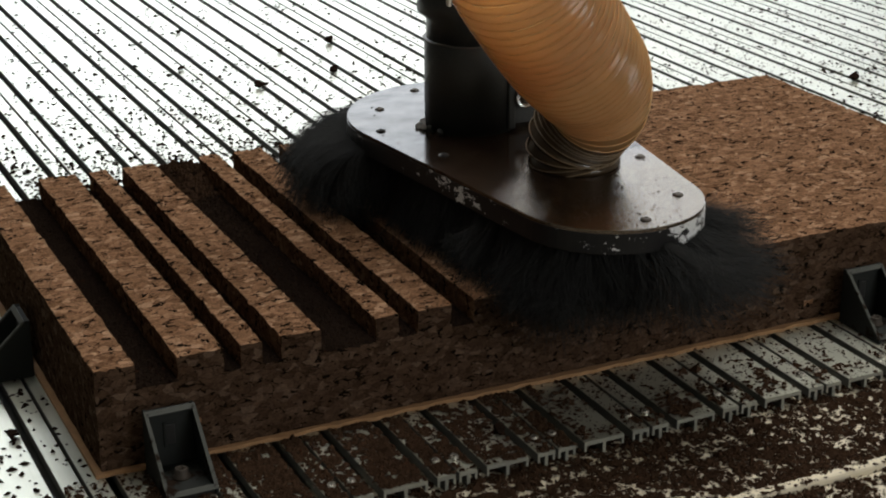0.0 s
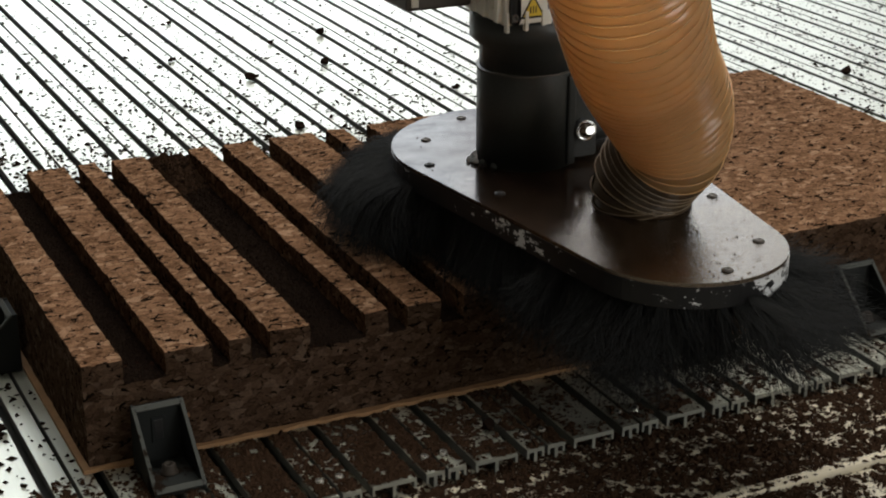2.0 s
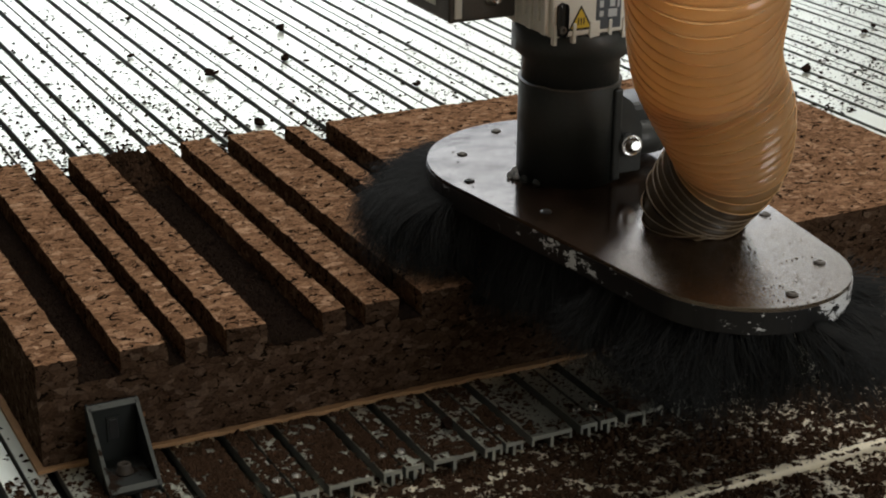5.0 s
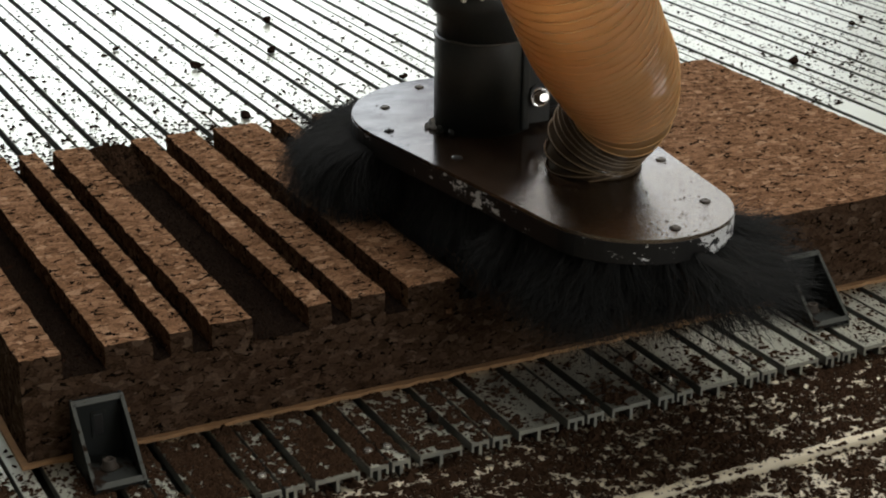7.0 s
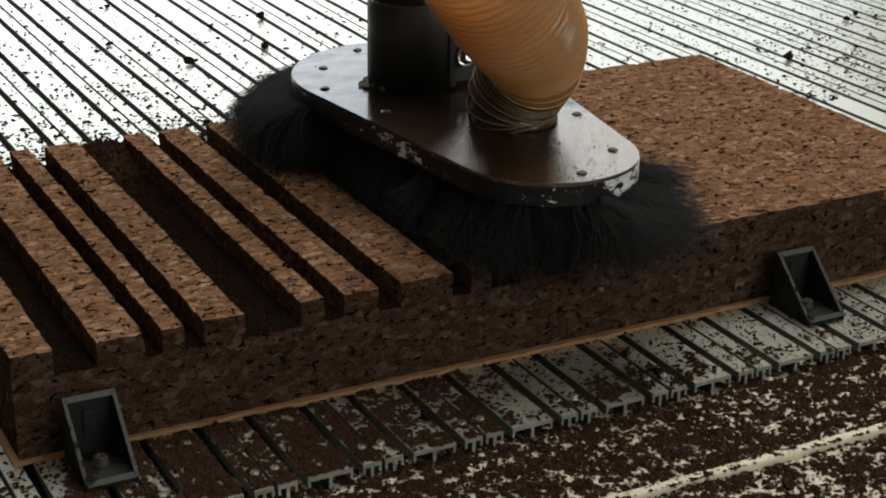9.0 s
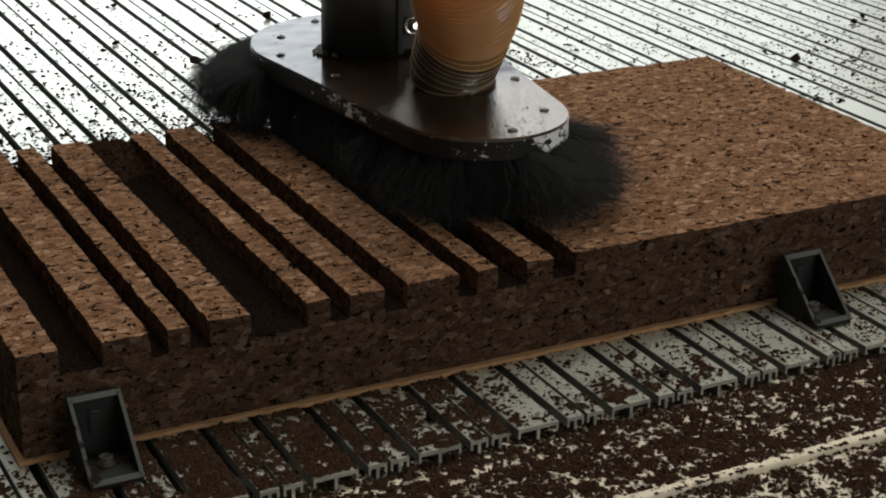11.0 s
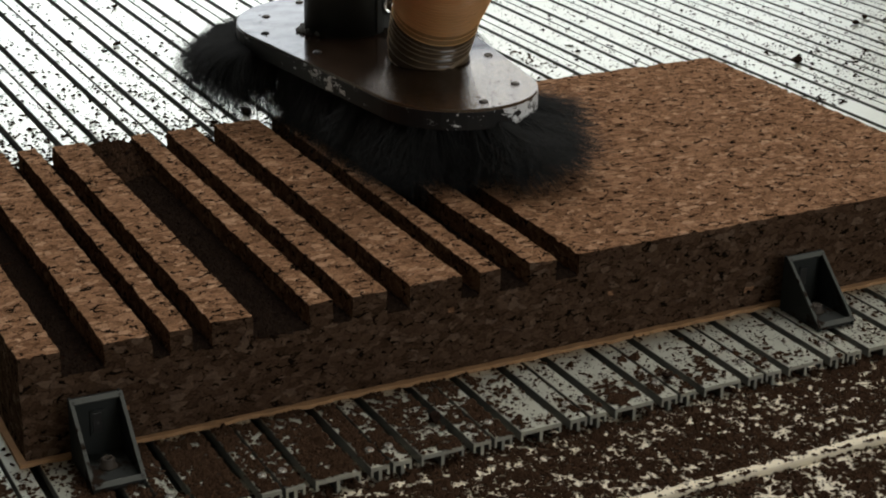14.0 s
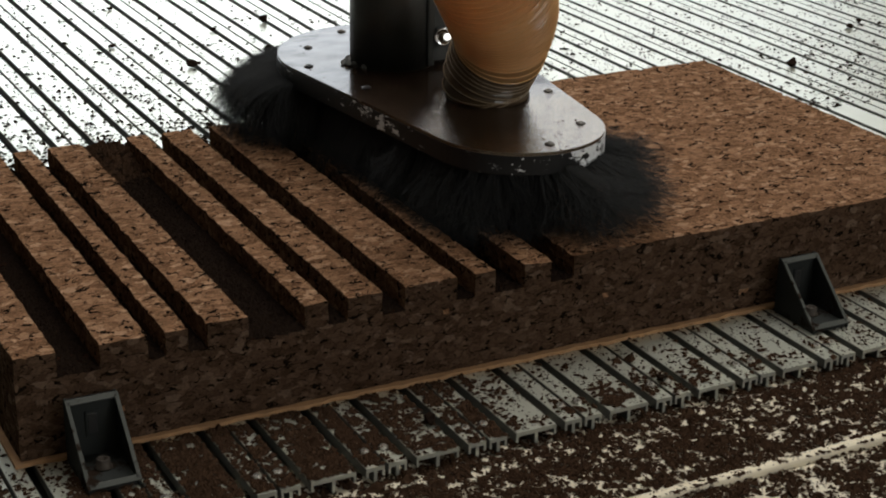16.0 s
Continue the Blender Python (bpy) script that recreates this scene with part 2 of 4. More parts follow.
RUBBER = plain("black_bristle", (0.0185, 0.0192, 0.0195), 0.8, 0.0, 0.4, 200)
RUBBER.node_tree.nodes["Principled BSDF"].inputs["Specular IOR Level"].default_value = 0.15
PLATE = plate_material()
BAND = worn_paint("scuffed_black_band")
CASING = plain("grey_beige_cast_casing", (0.78, 0.75, 0.67), 0.5, 0.0, 0.10, 40)
STEEL = plain("bright_steel", (0.62, 0.61, 0.58), 0.28, 1.0, 0.1, 80)
DULL = plain("dull_dark_steel", (0.12, 0.11, 0.10), 0.5, 0.6, 0.3, 60)
DULL_BRONZE = plain("dusty_bronze_bolt", (0.032, 0.024, 0.017), 0.7, 0.2, 0.3, 80)
CHROME = plain("chrome", (0.85, 0.85, 0.86), 0.08, 1.0, 0.03, 50)
AMBER = hose_material("amber_hose_film", (0.999, 0.67, 0.33), 0.72)
DUSTY_AMBER = hose_material("dusty_amber_hose_film", (0.50, 0.30, 0.13), 0.6)
SMOKY = hose_material("smoky_dusty_hose_film", (0.12, 0.080, 0.046), 0.55)
COIL = hose_material("amber_coil", (0.97, 0.60, 0.27), 0.45)
COIL_DARK = plain("smoky_coil", (0.20, 0.14, 0.08), 0.35, 0.0, 0.1, 80)
YELLOW = plain("yellow_label", (0.75, 0.52, 0.05), 0.4, 0.0, 0.05, 80)
INK = plain("black_print", (0.015, 0.015, 0.015), 0.4, 0.0, 0.1, 80)
SLATE = plain("slate_label", (0.075, 0.085, 0.10), 0.4, 0.0, 0.1, 80)
PALE = plain("pale_print", (0.55, 0.57, 0.58), 0.4, 0.0, 0.1, 80)
RED = plain("red_print", (0.5, 0.05, 0.04), 0.4, 0.0, 0.1, 80)
GLOW, GLOW_NT, GLOW_B = mat("white_glow_disc", 0.2)
GLOW_B.inputs["Base Color"].default_value = (0.8, 0.8, 0.8, 1)
GLOW_B.inputs["Emission Color"].default_value = (1.0, 0.97, 0.9, 1)
GLOW_B.inputs["Emission Strength"].default_value = 1.3
CONCRETE = plain("hall_concrete", (0.26, 0.25, 0.235), 0.8, 0.0, 0.2, 3)
# Unseen west wall, dark only to cut bounce light on the groove walls.
DARK_WALL = plain("dark_unseen_wall", (0.10, 0.095, 0.09), 0.9, 0.0, 0.1, 3)
PLASTER = plain("hall_plaster", (0.62, 0.59, 0.53), 0.9, 0.0, 0.1, 3)


# ---- mesh tools ----
def mesh_ob(name, bm, material, smooth=False):
    me = bpy.data.meshes.new(name)
    bm.to_mesh(me)
    bm.free()
    for m in material if isinstance(material, (list, tuple)) else [material]:
        me.materials.append(m)
    if smooth:
        for p in me.polygons:
            p.use_smooth = True
    return new(name, me)


def part(name, bm, material, parent, label="", smooth=False):
    ob = mesh_ob(name, bm, material, smooth)
    ob.parent = parent
    if label:
        ob["label"] = label
    return ob


def box(bm, x0, x1, y0, y1, z0, z1, bevel=0.0):
    r = bmesh.ops.create_cube(bm, size=1.0, matrix=Matrix.Translation(((x0 + x1) / 2, (y0 + y1) / 2, (z0 + z1) / 2)) @ Matrix.Diagonal((x1 - x0, y1 - y0, z1 - z0, 1)))
    if bevel:
        es = list({e for v in r["verts"] for e in v.link_edges})
        bmesh.ops.bevel(bm, geom=es, offset=bevel, segments=2, affect="EDGES", profile=0.5)
    return bm


def lathe(bm, profile, n=32, m=None):
    """A turned body from (radius, height) pairs round z."""
    rings = []
    for r, z in profile:
        ring = [bm.verts.new((r * math.cos(2 * math.pi * i / n), r * math.sin(2 * math.pi * i / n), z)) for i in range(n)]
        rings.append(ring)
    for a, b in zip(rings, rings[1:]):
        for i in range(n):
            bm.faces.new((a[i], a[(i + 1) % n], b[(i + 1) % n], b[i]))
    bm.faces.new(rings[0][::-1])
    bm.faces.new(rings[-1])
    if m is not None:
        bmesh.ops.transform(bm, matrix=m, verts=[v for ring in rings for v in ring])
    return bm


def prism(bm, outline, z0, z1, bevel=0.0):
    """An upright prism over a closed outline of (x, y)."""
    a = [bm.verts.new((x, y, z0)) for x, y in outline]
    b = [bm.verts.new((x, y, z1)) for x, y in outline]
    n = len(a)
    for i in range(n):
        bm.faces.new((a[i], a[(i + 1) % n], b[(i + 1) % n], b[i]))
    bm.faces.new(a[::-1])
    top = bm.faces.new(b)
    if bevel:
        bmesh.ops.bevel(bm, geom=list(top.edges), offset=bevel, segments=2, affect="EDGES", profile=0.5)
    return bm


def empty(name, m=None):
    ob = new(name)
    ob.empty_display_size = 0.02
    if m is not None:
        ob.matrix_world = m
    return ob


# ---- the hall ----
def hall():
    x0, x1, y0, y1, z0, z1 = -5.0, 7.0, -5.0, 6.0, -0.86, 4.6
    f = mesh_ob("floor", box(bmesh.new(), x0 - 0.2, x1 + 0.2, y0 - 0.2, y1 + 0.2, z0 - 0.2, z0), CONCRETE)
    tagged(f, "grey concrete workshop floor under the machine", "floor", kind="structure")
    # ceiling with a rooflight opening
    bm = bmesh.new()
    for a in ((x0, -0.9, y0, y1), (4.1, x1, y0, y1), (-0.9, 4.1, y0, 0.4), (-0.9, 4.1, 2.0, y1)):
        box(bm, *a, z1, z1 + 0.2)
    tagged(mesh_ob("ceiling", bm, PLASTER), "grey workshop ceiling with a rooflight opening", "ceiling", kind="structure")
    for name, a in (("wall_west", (x0 - 0.2, x0, y0, y1)), ("wall_east", (x1, x1 + 0.2, y0, y1))):
        w = mesh_ob(name, box(bmesh.new(), *a, z0, z1), DARK_WALL if name == "wall_west" else PLASTER)
        tagged(w, "plain workshop wall out of view", "wall", kind="structure")
    bm = bmesh.new()
    for a in ((x0, 1.1, z0, z1), (4.1, x1, z0, z1), (1.1, 4.1, z0, 1.0), (1.1, 4.1, 3.4, z1)):
        box(bm, a[0], a[1], y0 - 0.2, y0, a[2], a[3])
    tagged(mesh_ob("wall_south", bm, PLASTER), "unseen grey workshop wall opened for the added front light", "wall", kind="structure")
    bm = bmesh.new()
    for a in ((x0, -0.7, z0, z1), (6.5, x1, z0, z1), (-0.7, 6.5, z0, 0.1), (-0.7, 6.5, 4.3, z1)):
        box(bm, a[0], a[1], y1, y1 + 0.2, a[2], a[3])
    tagged(mesh_ob("wall_north", bm, PLASTER), "grey plastered wall with a wide window opening", "wall", kind="structure")


hall()

# ---- the machine table ----
PITCH = 0.0953
FIRST = 0.457 - 8 * PITCH
SKEW = radians(0.4)
JOINT = 0.0017
Y_END = -0.123
Y_FAR = 2.7


def table_profiles():
    bed = empty("machine_table", Matrix.Translation((0.457, 0.3, 0)) @ Matrix.Rotation(SKEW, 4, "Z") @ Matrix.Translation((-0.457, -0.3, 0)))
    tagged(bed, "aluminium T-slot clamping table dusted with cork", "machine table", kind="structure")
    # one extrusion: a floor, and three lands on webs with lips along the slots
    z_lip, z_under, z_floor = -0.0092, -0.0038, -0.0222
    sec = [(JOINT, -0.0255), (PITCH - JOINT, -0.0255), (PITCH - JOINT, z_floor)]
    for p, q in ((0.0767, PITCH - JOINT), (0.0277, 0.0676), (JOINT, 0.0186)):
        m = (p + q) / 2
        sec += [(m + 0.0015, z_floor), (m + 0.0015, z_under), (q - 0.0022, z_under), (q - 0.0022, z_lip), (q, z_lip), (q, -0.0005), (q - 0.0005, 0)]
        sec += [(p + 0.0005, 0), (p, -0.0005), (p, z_lip), (p + 0.0022, z_lip), (p + 0.0022, z_under), (m - 0.0015, z_under), (m - 0.0015, z_floor)]
    sec.append((JOINT, z_floor))
    bm = bmesh.new()
    near = [bm.verts.new((x, Y_END, z)) for x, z in sec]
    far = [bm.verts.new((x, Y_FAR, z)) for x, z in sec]
    for i in range(len(sec)):
        k = (i + 1) % len(sec)
        bm.faces.new((near[i], far[i], far[k], near[k]))
    bm.faces.new(near)
    bm.faces.new(far[::-1])
    bmesh.ops.recalc_face_normals(bm, faces=bm.faces)
    # Faces below the lands take a darker aluminium that paints in the slots' shade.
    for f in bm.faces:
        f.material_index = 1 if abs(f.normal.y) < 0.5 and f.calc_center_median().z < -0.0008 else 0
    me = bpy.data.meshes.new("table_profile")
    bm.to_mesh(me)
    bm.free()
    me.materials.append(ALU)
    me.materials.append(SLOT_SHADE)
    for i in range(31):
        ob = new("table_profile", me)
        ob.parent = bed
        ob.location = (FIRST + i * PITCH, 0, 0)
    # bright screw heads in pairs at the profiles' front ends
    bm = bmesh.new()
    lathe(bm, [(0.0046, 0.0001), (0.0045, 0.0022), (0.0034, 0.0034), (0.0016, 0.0036), (0.0015, 0.0022)], 14)
    me = bpy.data.meshes.new("screw")
    bm.to_mesh(me)
    bm.free()
    me.materials.append(STEEL)
    for i in range(3, 17):
        for dx in (-0.0088, 0.0088):
            ob = new("screw", me)
            ob.parent = bed
            ob.location = (FIRST + i * PITCH + dx, Y_END + 0.0255, 0)
    frame_ob = mesh_ob("table_frame", box(bmesh.new(), FIRST + 0.01, FIRST + 31 * PITCH, Y_END + 0.065, Y_FAR - 0.02, -0.14, -0.0256, 0.004), DULL)
    frame_ob.parent = bed
    for x in (FIRST + 0.1, FIRST + 30 * PITCH):
        for y in (0.3, 2.4):
            part("leg", box(bmesh.new(), x - 0.05, x + 0.05, y - 0.05, y + 0.05, -0.86, -0.141, 0.004), DULL, bed)


table_profiles()


def front_beam():
    b = empty("front_beam")
    tagged(b, "cream painted machine beam buried in cork dust", "machine beam", kind="structure")
    part("beam_top", box(bmesh.new(), -0.6, 2.0, -0.235, Y_END + 0.058, -0.15, -0.0150, 0.002), CREAM, b)
    part("beam_lip", box(bmesh.new(), -0.6, 2.0, -0.247, -0.2352, -0.15, -0.0125, 0.003), STRIPE, b, "bare cream edge strip")
    part("outer_ledge", box(bmesh.new(), -0.6, 2.0, -0.75, -0.2472, -0.15, -0.019, 0.002), CREAM, b)
    for x in (-0.4, 1.8):
        part("leg", box(bmesh.new(), x - 0.05, x + 0.05, -0.5, -0.3, -0.86, -0.1505, 0.004), DULL, b)


front_beam()

# ---- the cork block ----
TOP, FLOOR, BASE = 0.0955, 0.0735, 0.0043
LEN, DEEP = 1.024, 0.5
GROOVES = ((0.034, 0.0705), (0.110, 0.126), (0.145, 0.163), (0.1985, 0.2505), (0.2725, 0.291), (0.324, 0.3465), (0.398, 0.4165), (0.4372, 0.468), (0.496, 0.5205))


def torn(p):
    """Unevenness of sawn pressed cork at a place."""
    q = Vector(p)
    d = noise.noise_vector(q * 45) * 0.0009 + noise.noise_vector(q * 130) * 0.0008
    v = noise.voronoi(Vector((q.x * 70, q.y * 95, q.z * 110)))[0]
    pit = max(0.0, 0.10 - (v[1] - v[0])) * 10
    if noise.noise(q * 55 + Vector((7, 3, 1))) > 0.18:
        d = d + Vector((0, 0, -0.0022 * pit)) + Vector((0, 0.0018 * pit, 0))
    return d


def cork_box(x0, x1, y0, y1, z0, z1, step):
    """A sawn cork body: a box skin of small faces, roughened."""
    n = [max(1, round((b - a) / step)) for a, b in ((x0, x1), (y0, y1), (z0, z1))]
    verts, index, faces = [], {}, []

    def at(i, j, k):
        key = (i, j, k)
        if key not in index:
            p = Vector((x0 + (x1 - x0) * i / n[0], y0 + (y1 - y0) * j / n[1], z0 + (z1 - z0) * k / n[2]))
            index[key] = len(verts)
            verts.append(p + torn(p))
        return index[key]

    for i in range(n[0]):
        for j in range(n[1]):
            faces.append((at(i, j, n[2]), at(i + 1, j, n[2]), at(i + 1, j + 1, n[2]), at(i, j + 1, n[2])))
            faces.append((at(i, j, 0), at(i, j + 1, 0), at(i + 1, j + 1, 0), at(i + 1, j, 0)))
    for i in range(n[0]):
        for k in range(n[2]):
            faces.append((at(i, 0, k), at(i + 1, 0, k), at(i + 1, 0, k + 1), at(i, 0, k + 1)))
            faces.append((at(i, n[1], k), at(i, n[1], k + 1), at(i + 1, n[1], k + 1), at(i + 1, n[1], k)))
    for j in range(n[1]):
        for k in range(n[2]):
            faces.append((at(0, j, k), at(0, j, k + 1), at(0, j + 1, k + 1), at(0, j + 1, k)))
            faces.append((at(n[0], j, k), at(n[0], j + 1, k), at(n[0], j + 1, k + 1), at(n[0], j, k + 1)))
    me = bpy.data.meshes.new("cork")
    me.from_pydata(verts, [], faces)
    me.materials.append(CORK)
    me.materials.append(CORK_SIDE_SHADE)
    me.materials.append(CORK_WALL_SHADE)
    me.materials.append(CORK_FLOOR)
    # outer sides, groove walls and groove floors get darker tones that paint in shade
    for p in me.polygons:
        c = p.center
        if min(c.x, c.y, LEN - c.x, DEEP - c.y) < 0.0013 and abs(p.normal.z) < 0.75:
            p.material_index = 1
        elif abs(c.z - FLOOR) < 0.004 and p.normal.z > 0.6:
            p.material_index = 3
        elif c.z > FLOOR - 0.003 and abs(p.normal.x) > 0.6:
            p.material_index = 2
    return me


SPILL = (0.978, 0.875)
PLUGS = []


def cork_block():
    blk = empty("cork_block")
    tagged(blk, "thick brown pressed cork block with milled parallel grooves", "cork block")

    def piece(name, me, label=""):
        ob = new(name, me)
        ob.parent = blk
        if label:
            ob["label"] = label
        return ob

    piece("body", cork_box(0, LEN, 0, DEEP, BASE, FLOOR, 0.0055))
    left = 0.0
    for a, b in GROOVES:
        piece("rib", cork_box(left, a, 0, DEEP, FLOOR, TOP, 0.0035))
        left = b
    piece("uncut_part", cork_box(left, LEN, 0, DEEP, FLOOR, TOP, 0.0055), "flat uncut part of the cork top")
    a, b = GROOVES[-1]
    n = 24
    for i in range(n):
        p = piece("groove_core", cork_box(a, b, DEEP * i / n, DEEP * (i + 1) / n, FLOOR - 0.004, TOP, 0.004))
        PLUGS.append((p, DEEP * (i + 0.5) / n))
    return blk


cork_block()


def backing_sheet():
    bm = bmesh.new()
    n = 120
    rnd = random.Random(4)
    front = [(-0.006 + (LEN + 0.014) * i / n, -0.0038 - 0.0026 * math.sin(3.0 * i / n) + 0.0016 * math.sin(i * 0.9) * math.sin(i * 0.37) + rnd.uniform(-0.0012, 0.0012)) for i in range(n + 1)]
    out = front + [(LEN + 0.008, DEEP + 0.006), (-0.006, DEEP + 0.006)]
    prism(bm, out, 0.0004, 0.0042)
    tagged(mesh_ob("backing_sheet", bm, FIBRE), "thin raw brown fibreboard sheet under the cork block", "fibreboard")


backing_sheet()


# ---- angle brackets that hold the block ----
def angle_bracket():
    """Die-cast angle; its back stands at y = 0, its foot runs towards -y, width along x."""
    w, h, d, t = 0.0435, 0.0575, 0.0615, 0.0026
    b = empty("angle_bracket")
    part("back_plate", box(bmesh.new(), t, w - t, -0.005, 0, 0.0, h - 0.001, 0.0006), CAST, b)
    slot = bmesh.new()
    box(slot, w / 2 - 0.0038, w / 2 + 0.0038, -0.0056, -0.0045, 0.024, 0.042, 0.0004)
    part("slot", slot, INK, b, "dark bolt slot")
    rim = bmesh.new()
    box(rim, w / 2 - 0.0062, w / 2 - 0.0040, -0.0064, -0.0048, 0.022, 0.045, 0.0006)
    box(rim, w / 2 - 0.0062, w / 2 + 0.0062, -0.0064, -0.0048, 0.0428, 0.0450, 0.0006)
    part("slot_rim", rim, CAST, b)
    part("foot", box(bmesh.new(), t, w - t, -d + 0.002, -0.005, 0.0, 0.0048, 0.0006), CAST, b)
    for x in (0.0, w - t):
        bm = bmesh.new()
        vs = [(0, 0), (-d, 0), (-d, 0.0045), (-0.005, h), (0, h)]
        a = [bm.verts.new((x, y, z)) for y, z in vs]
        c = [bm.verts.new((x + t, y, z)) for y, z in vs]
        for i in range(5):
            bm.faces.new((a[i], a[(i + 1) % 5], c[(i + 1) % 5], c[i]))
        bm.faces.new(a[::-1])
        bm.faces.new(c)
        bmesh.ops.recalc_face_normals(bm, faces=bm.faces)
        bmesh.ops.bevel(bm, geom=list(bm.edges), offset=0.0004, segments=1, affect="EDGES")
        part("cheek", bm, CAST, b)
    # flat worn frame that closes the sloping mouth, with a pin hole in each corner
    run, rise = d - 0.005, h - 0.0045
    L, ang = math.hypot(run, rise), math.atan2(rise, run)
    m = Matrix.Translation((0, -d, 0.0045)) @ Matrix.Rotation(ang, 4, "X")
    e = 0.0030
    for name, x0, x1, y0, y1 in (("rim", -0.0003, e, 0.0, L), ("rim", w - e, w + 0.0003, 0.0, L), ("cross_rim", e, w - e, 0.0, 0.0050), ("cross_rim", e, w - e, L - 0.0050, L)):
        bm = box(bmesh.new(), x0, x1, y0, y1, -0.0012, 0.0007, 0.0003)
        bmesh.ops.transform(bm, matrix=m, verts=bm.verts)
        part(name, bm, EDGE, b, "bare worn metal rim")
    for x in (0.0026, w - 0.0026):
        for y in (0.0034, L - 0.0034):
            bm = bmesh.new()
            lathe(bm, [(0.0012, 0.0006), (0.0012, 0.0011)], 10, m @ Matrix.Translation((x, y, 0)))
            part("pin_hole", bm, INK, b)
    bm = bmesh.new()
    lathe(bm, [(0.0075, 0.0049), (0.0075, 0.0062), (0.0056, 0.0064), (0.0056, 0.0125), (0.0048, 0.0131), (0.0032, 0.0131), (0.0032, 0.0098)], 20, Matrix.Translation((w / 2, -0.030, 0)))
    part("bolt", bm, DULL_BRONZE, b, "dusty bronze-coloured socket-head bolt", True)
    tagged(b, "dark grey-green die-cast angle bracket bolted against the block", "angle bracket", "brackets round the block")
    return b


first = angle_bracket()
first.matrix_world = pose(0.0352, -0.0088, 0.0006)
copy_thing(first, pose(0.7512, -0.0118, 0.0006))
copy_thing(first, pose(-0.0068, 0.2585, 0.0006, 0, 0, -90))


# ---- the milling head with its brush hood ----
def hood_outline(grow=0.0, n=28):
    """A round-ended taper: the hull of a large circle and a small one."""
    (ax, ay, ra), (bx, by, rb) = (0.016, 0.034, 0.1275 + grow), (0.013, -0.250, 0.0885 + grow)
    d = math.hypot(bx - ax, by - ay)
    base = math.atan2(by - ay, bx - ax)
    off = math.acos((ra - rb) / d)
    pts = []
    a0, a1 = base + off, base + 2 * math.pi - off
    for i in range(n + 1):
        a = a0 + (a1 - a0) * i / n
        pts.append((ax + ra * math.cos(a), ay + ra * math.sin(a)))
    b0, b1 = base - off, base + off
    for i in range(n + 1):
        a = b0 + (b1 - b0) * i / n
        pts.append((bx + rb * math.cos(a), by + rb * math.sin(a)))
    return pts


def along(outline, step):
    """Places and outward normals at even steps along a closed outline."""
    res, carry = [], 0.0
    n = len(outline)
    for i in range(n):
        p, q = Vector(outline[i]), Vector(outline[(i + 1) % n])
        L = (q - p).length
        if L < 1e-6:
            continue
        t = (q - p) / L
        while carry < L:
            c = p + t * carry
            res.append((c, Vector((t.y, -t.x))))
            carry += step
        carry -= L
    return res


def bristles(seed, per_tuft):
    """Tufts of long bristles set round the hood; each tuft bends its own way and frays at its end."""
    rnd = random.Random(seed)
    verts, faces = [], []
    for row in (0, 1):
        for c, nrm in along(hood_outline(-0.007 - 0.008 * row), 0.0062):
            s = noise.noise(Vector((c.x * 26, c.y * 26, 0.5 + row)))
            out, lean = Vector((nrm.x, nrm.y, 0)), Vector((-nrm.y, nrm.x, 0))
            back = min(1.0, max(0.0, (c.y - 0.0) / 0.07))
            tip = min(1.0, max(0.0, (-0.20 - c.y) / 0.05)) * (nrm.x > 0.0)
            inner = nrm.x < -0.5 and -0.185 < c.y < 0.0
            count = int(per_tuft * (1.1 if inner else 1.0 if row else 0.8))
            if inner and s < -0.42 or not inner and back < 0.3 and rnd.random() < 0.10:
                continue
            length = (0.075 + 0.015 * (c.y > -0.07) if inner else 0.082 + 0.026 * back + 0.014 * tip) + 0.018 * s + rnd.gauss(0, 0.008 if inner or back > 0.5 else 0.015)
            flare = radians((2 if inner else 9) + 40 * back + 42 * tip + (8 if inner else 24) * s + rnd.gauss(0, 4 if inner else 16))
            side = rnd.gauss(0, 0.24) + 0.5 * noise.noise(Vector((c.x * 40, c.y * 40, 9.5)))
            kick = rnd.gauss(0, 0.30) * (0.3 if inner else 1.0) + 0.35 * tip
            for _ in range(count):
                p = Vector((c.x, c.y, -0.014)) - out * rnd.uniform(0.0, 0.009) + lean * rnd.uniform(-0.0042, 0.0042)
                long = length * (1.0 - abs(rnd.gauss(0, 0.16)))
                own, own_side = flare + rnd.gauss(0, 0.17), side + rnd.gauss(0, 0.30)
                curl, phase = rnd.uniform(0.2, 2.2), rnd.uniform(0, 6.28)
                base, segs = len(verts), 5
                w, turn = rnd.uniform(0.0002, 0.00038), rnd.uniform(0, 6.28)
                for k in range(segs + 1):
                    f = k / segs
                    ang = own * (1.5 - 1.35 * f) if back > 0.3 else own * (0.8 + 0.4 * f) + kick * f * f
                    ang = min(ang, 1.35)
                    wave = curl * f * f * math.sin(phase + 4.0 * f)
                    d = (out * math.sin(ang) + lean * (own_side * (0.4 + f) + wave) + Vector((0, 0, -math.cos(ang) + 0.5 * curl * f * f * math.cos(phase)))).normalized()
                    ww = w * (1 - 0.65 * f)
                    for q in range(3):
                        a = turn + q * 2.094
                        verts.append(p + Vector((ww * math.cos(a), ww * math.sin(a), ww * 0.5 * math.sin(a + 1))))
                    p = p + d * long / segs
                for k in range(segs):
                    for q in range(3):
                        a, b2 = base + 3 * k + q, base + 3 * k + (q + 1) % 3
                        faces.append((a, b2, b2 + 3, a + 3))
    me = bpy.data.meshes.new("bristles")
    me.from_pydata(verts, [], faces)
    me.materials.append(RUBBER)
    return me


HEAD_Z = 0.18


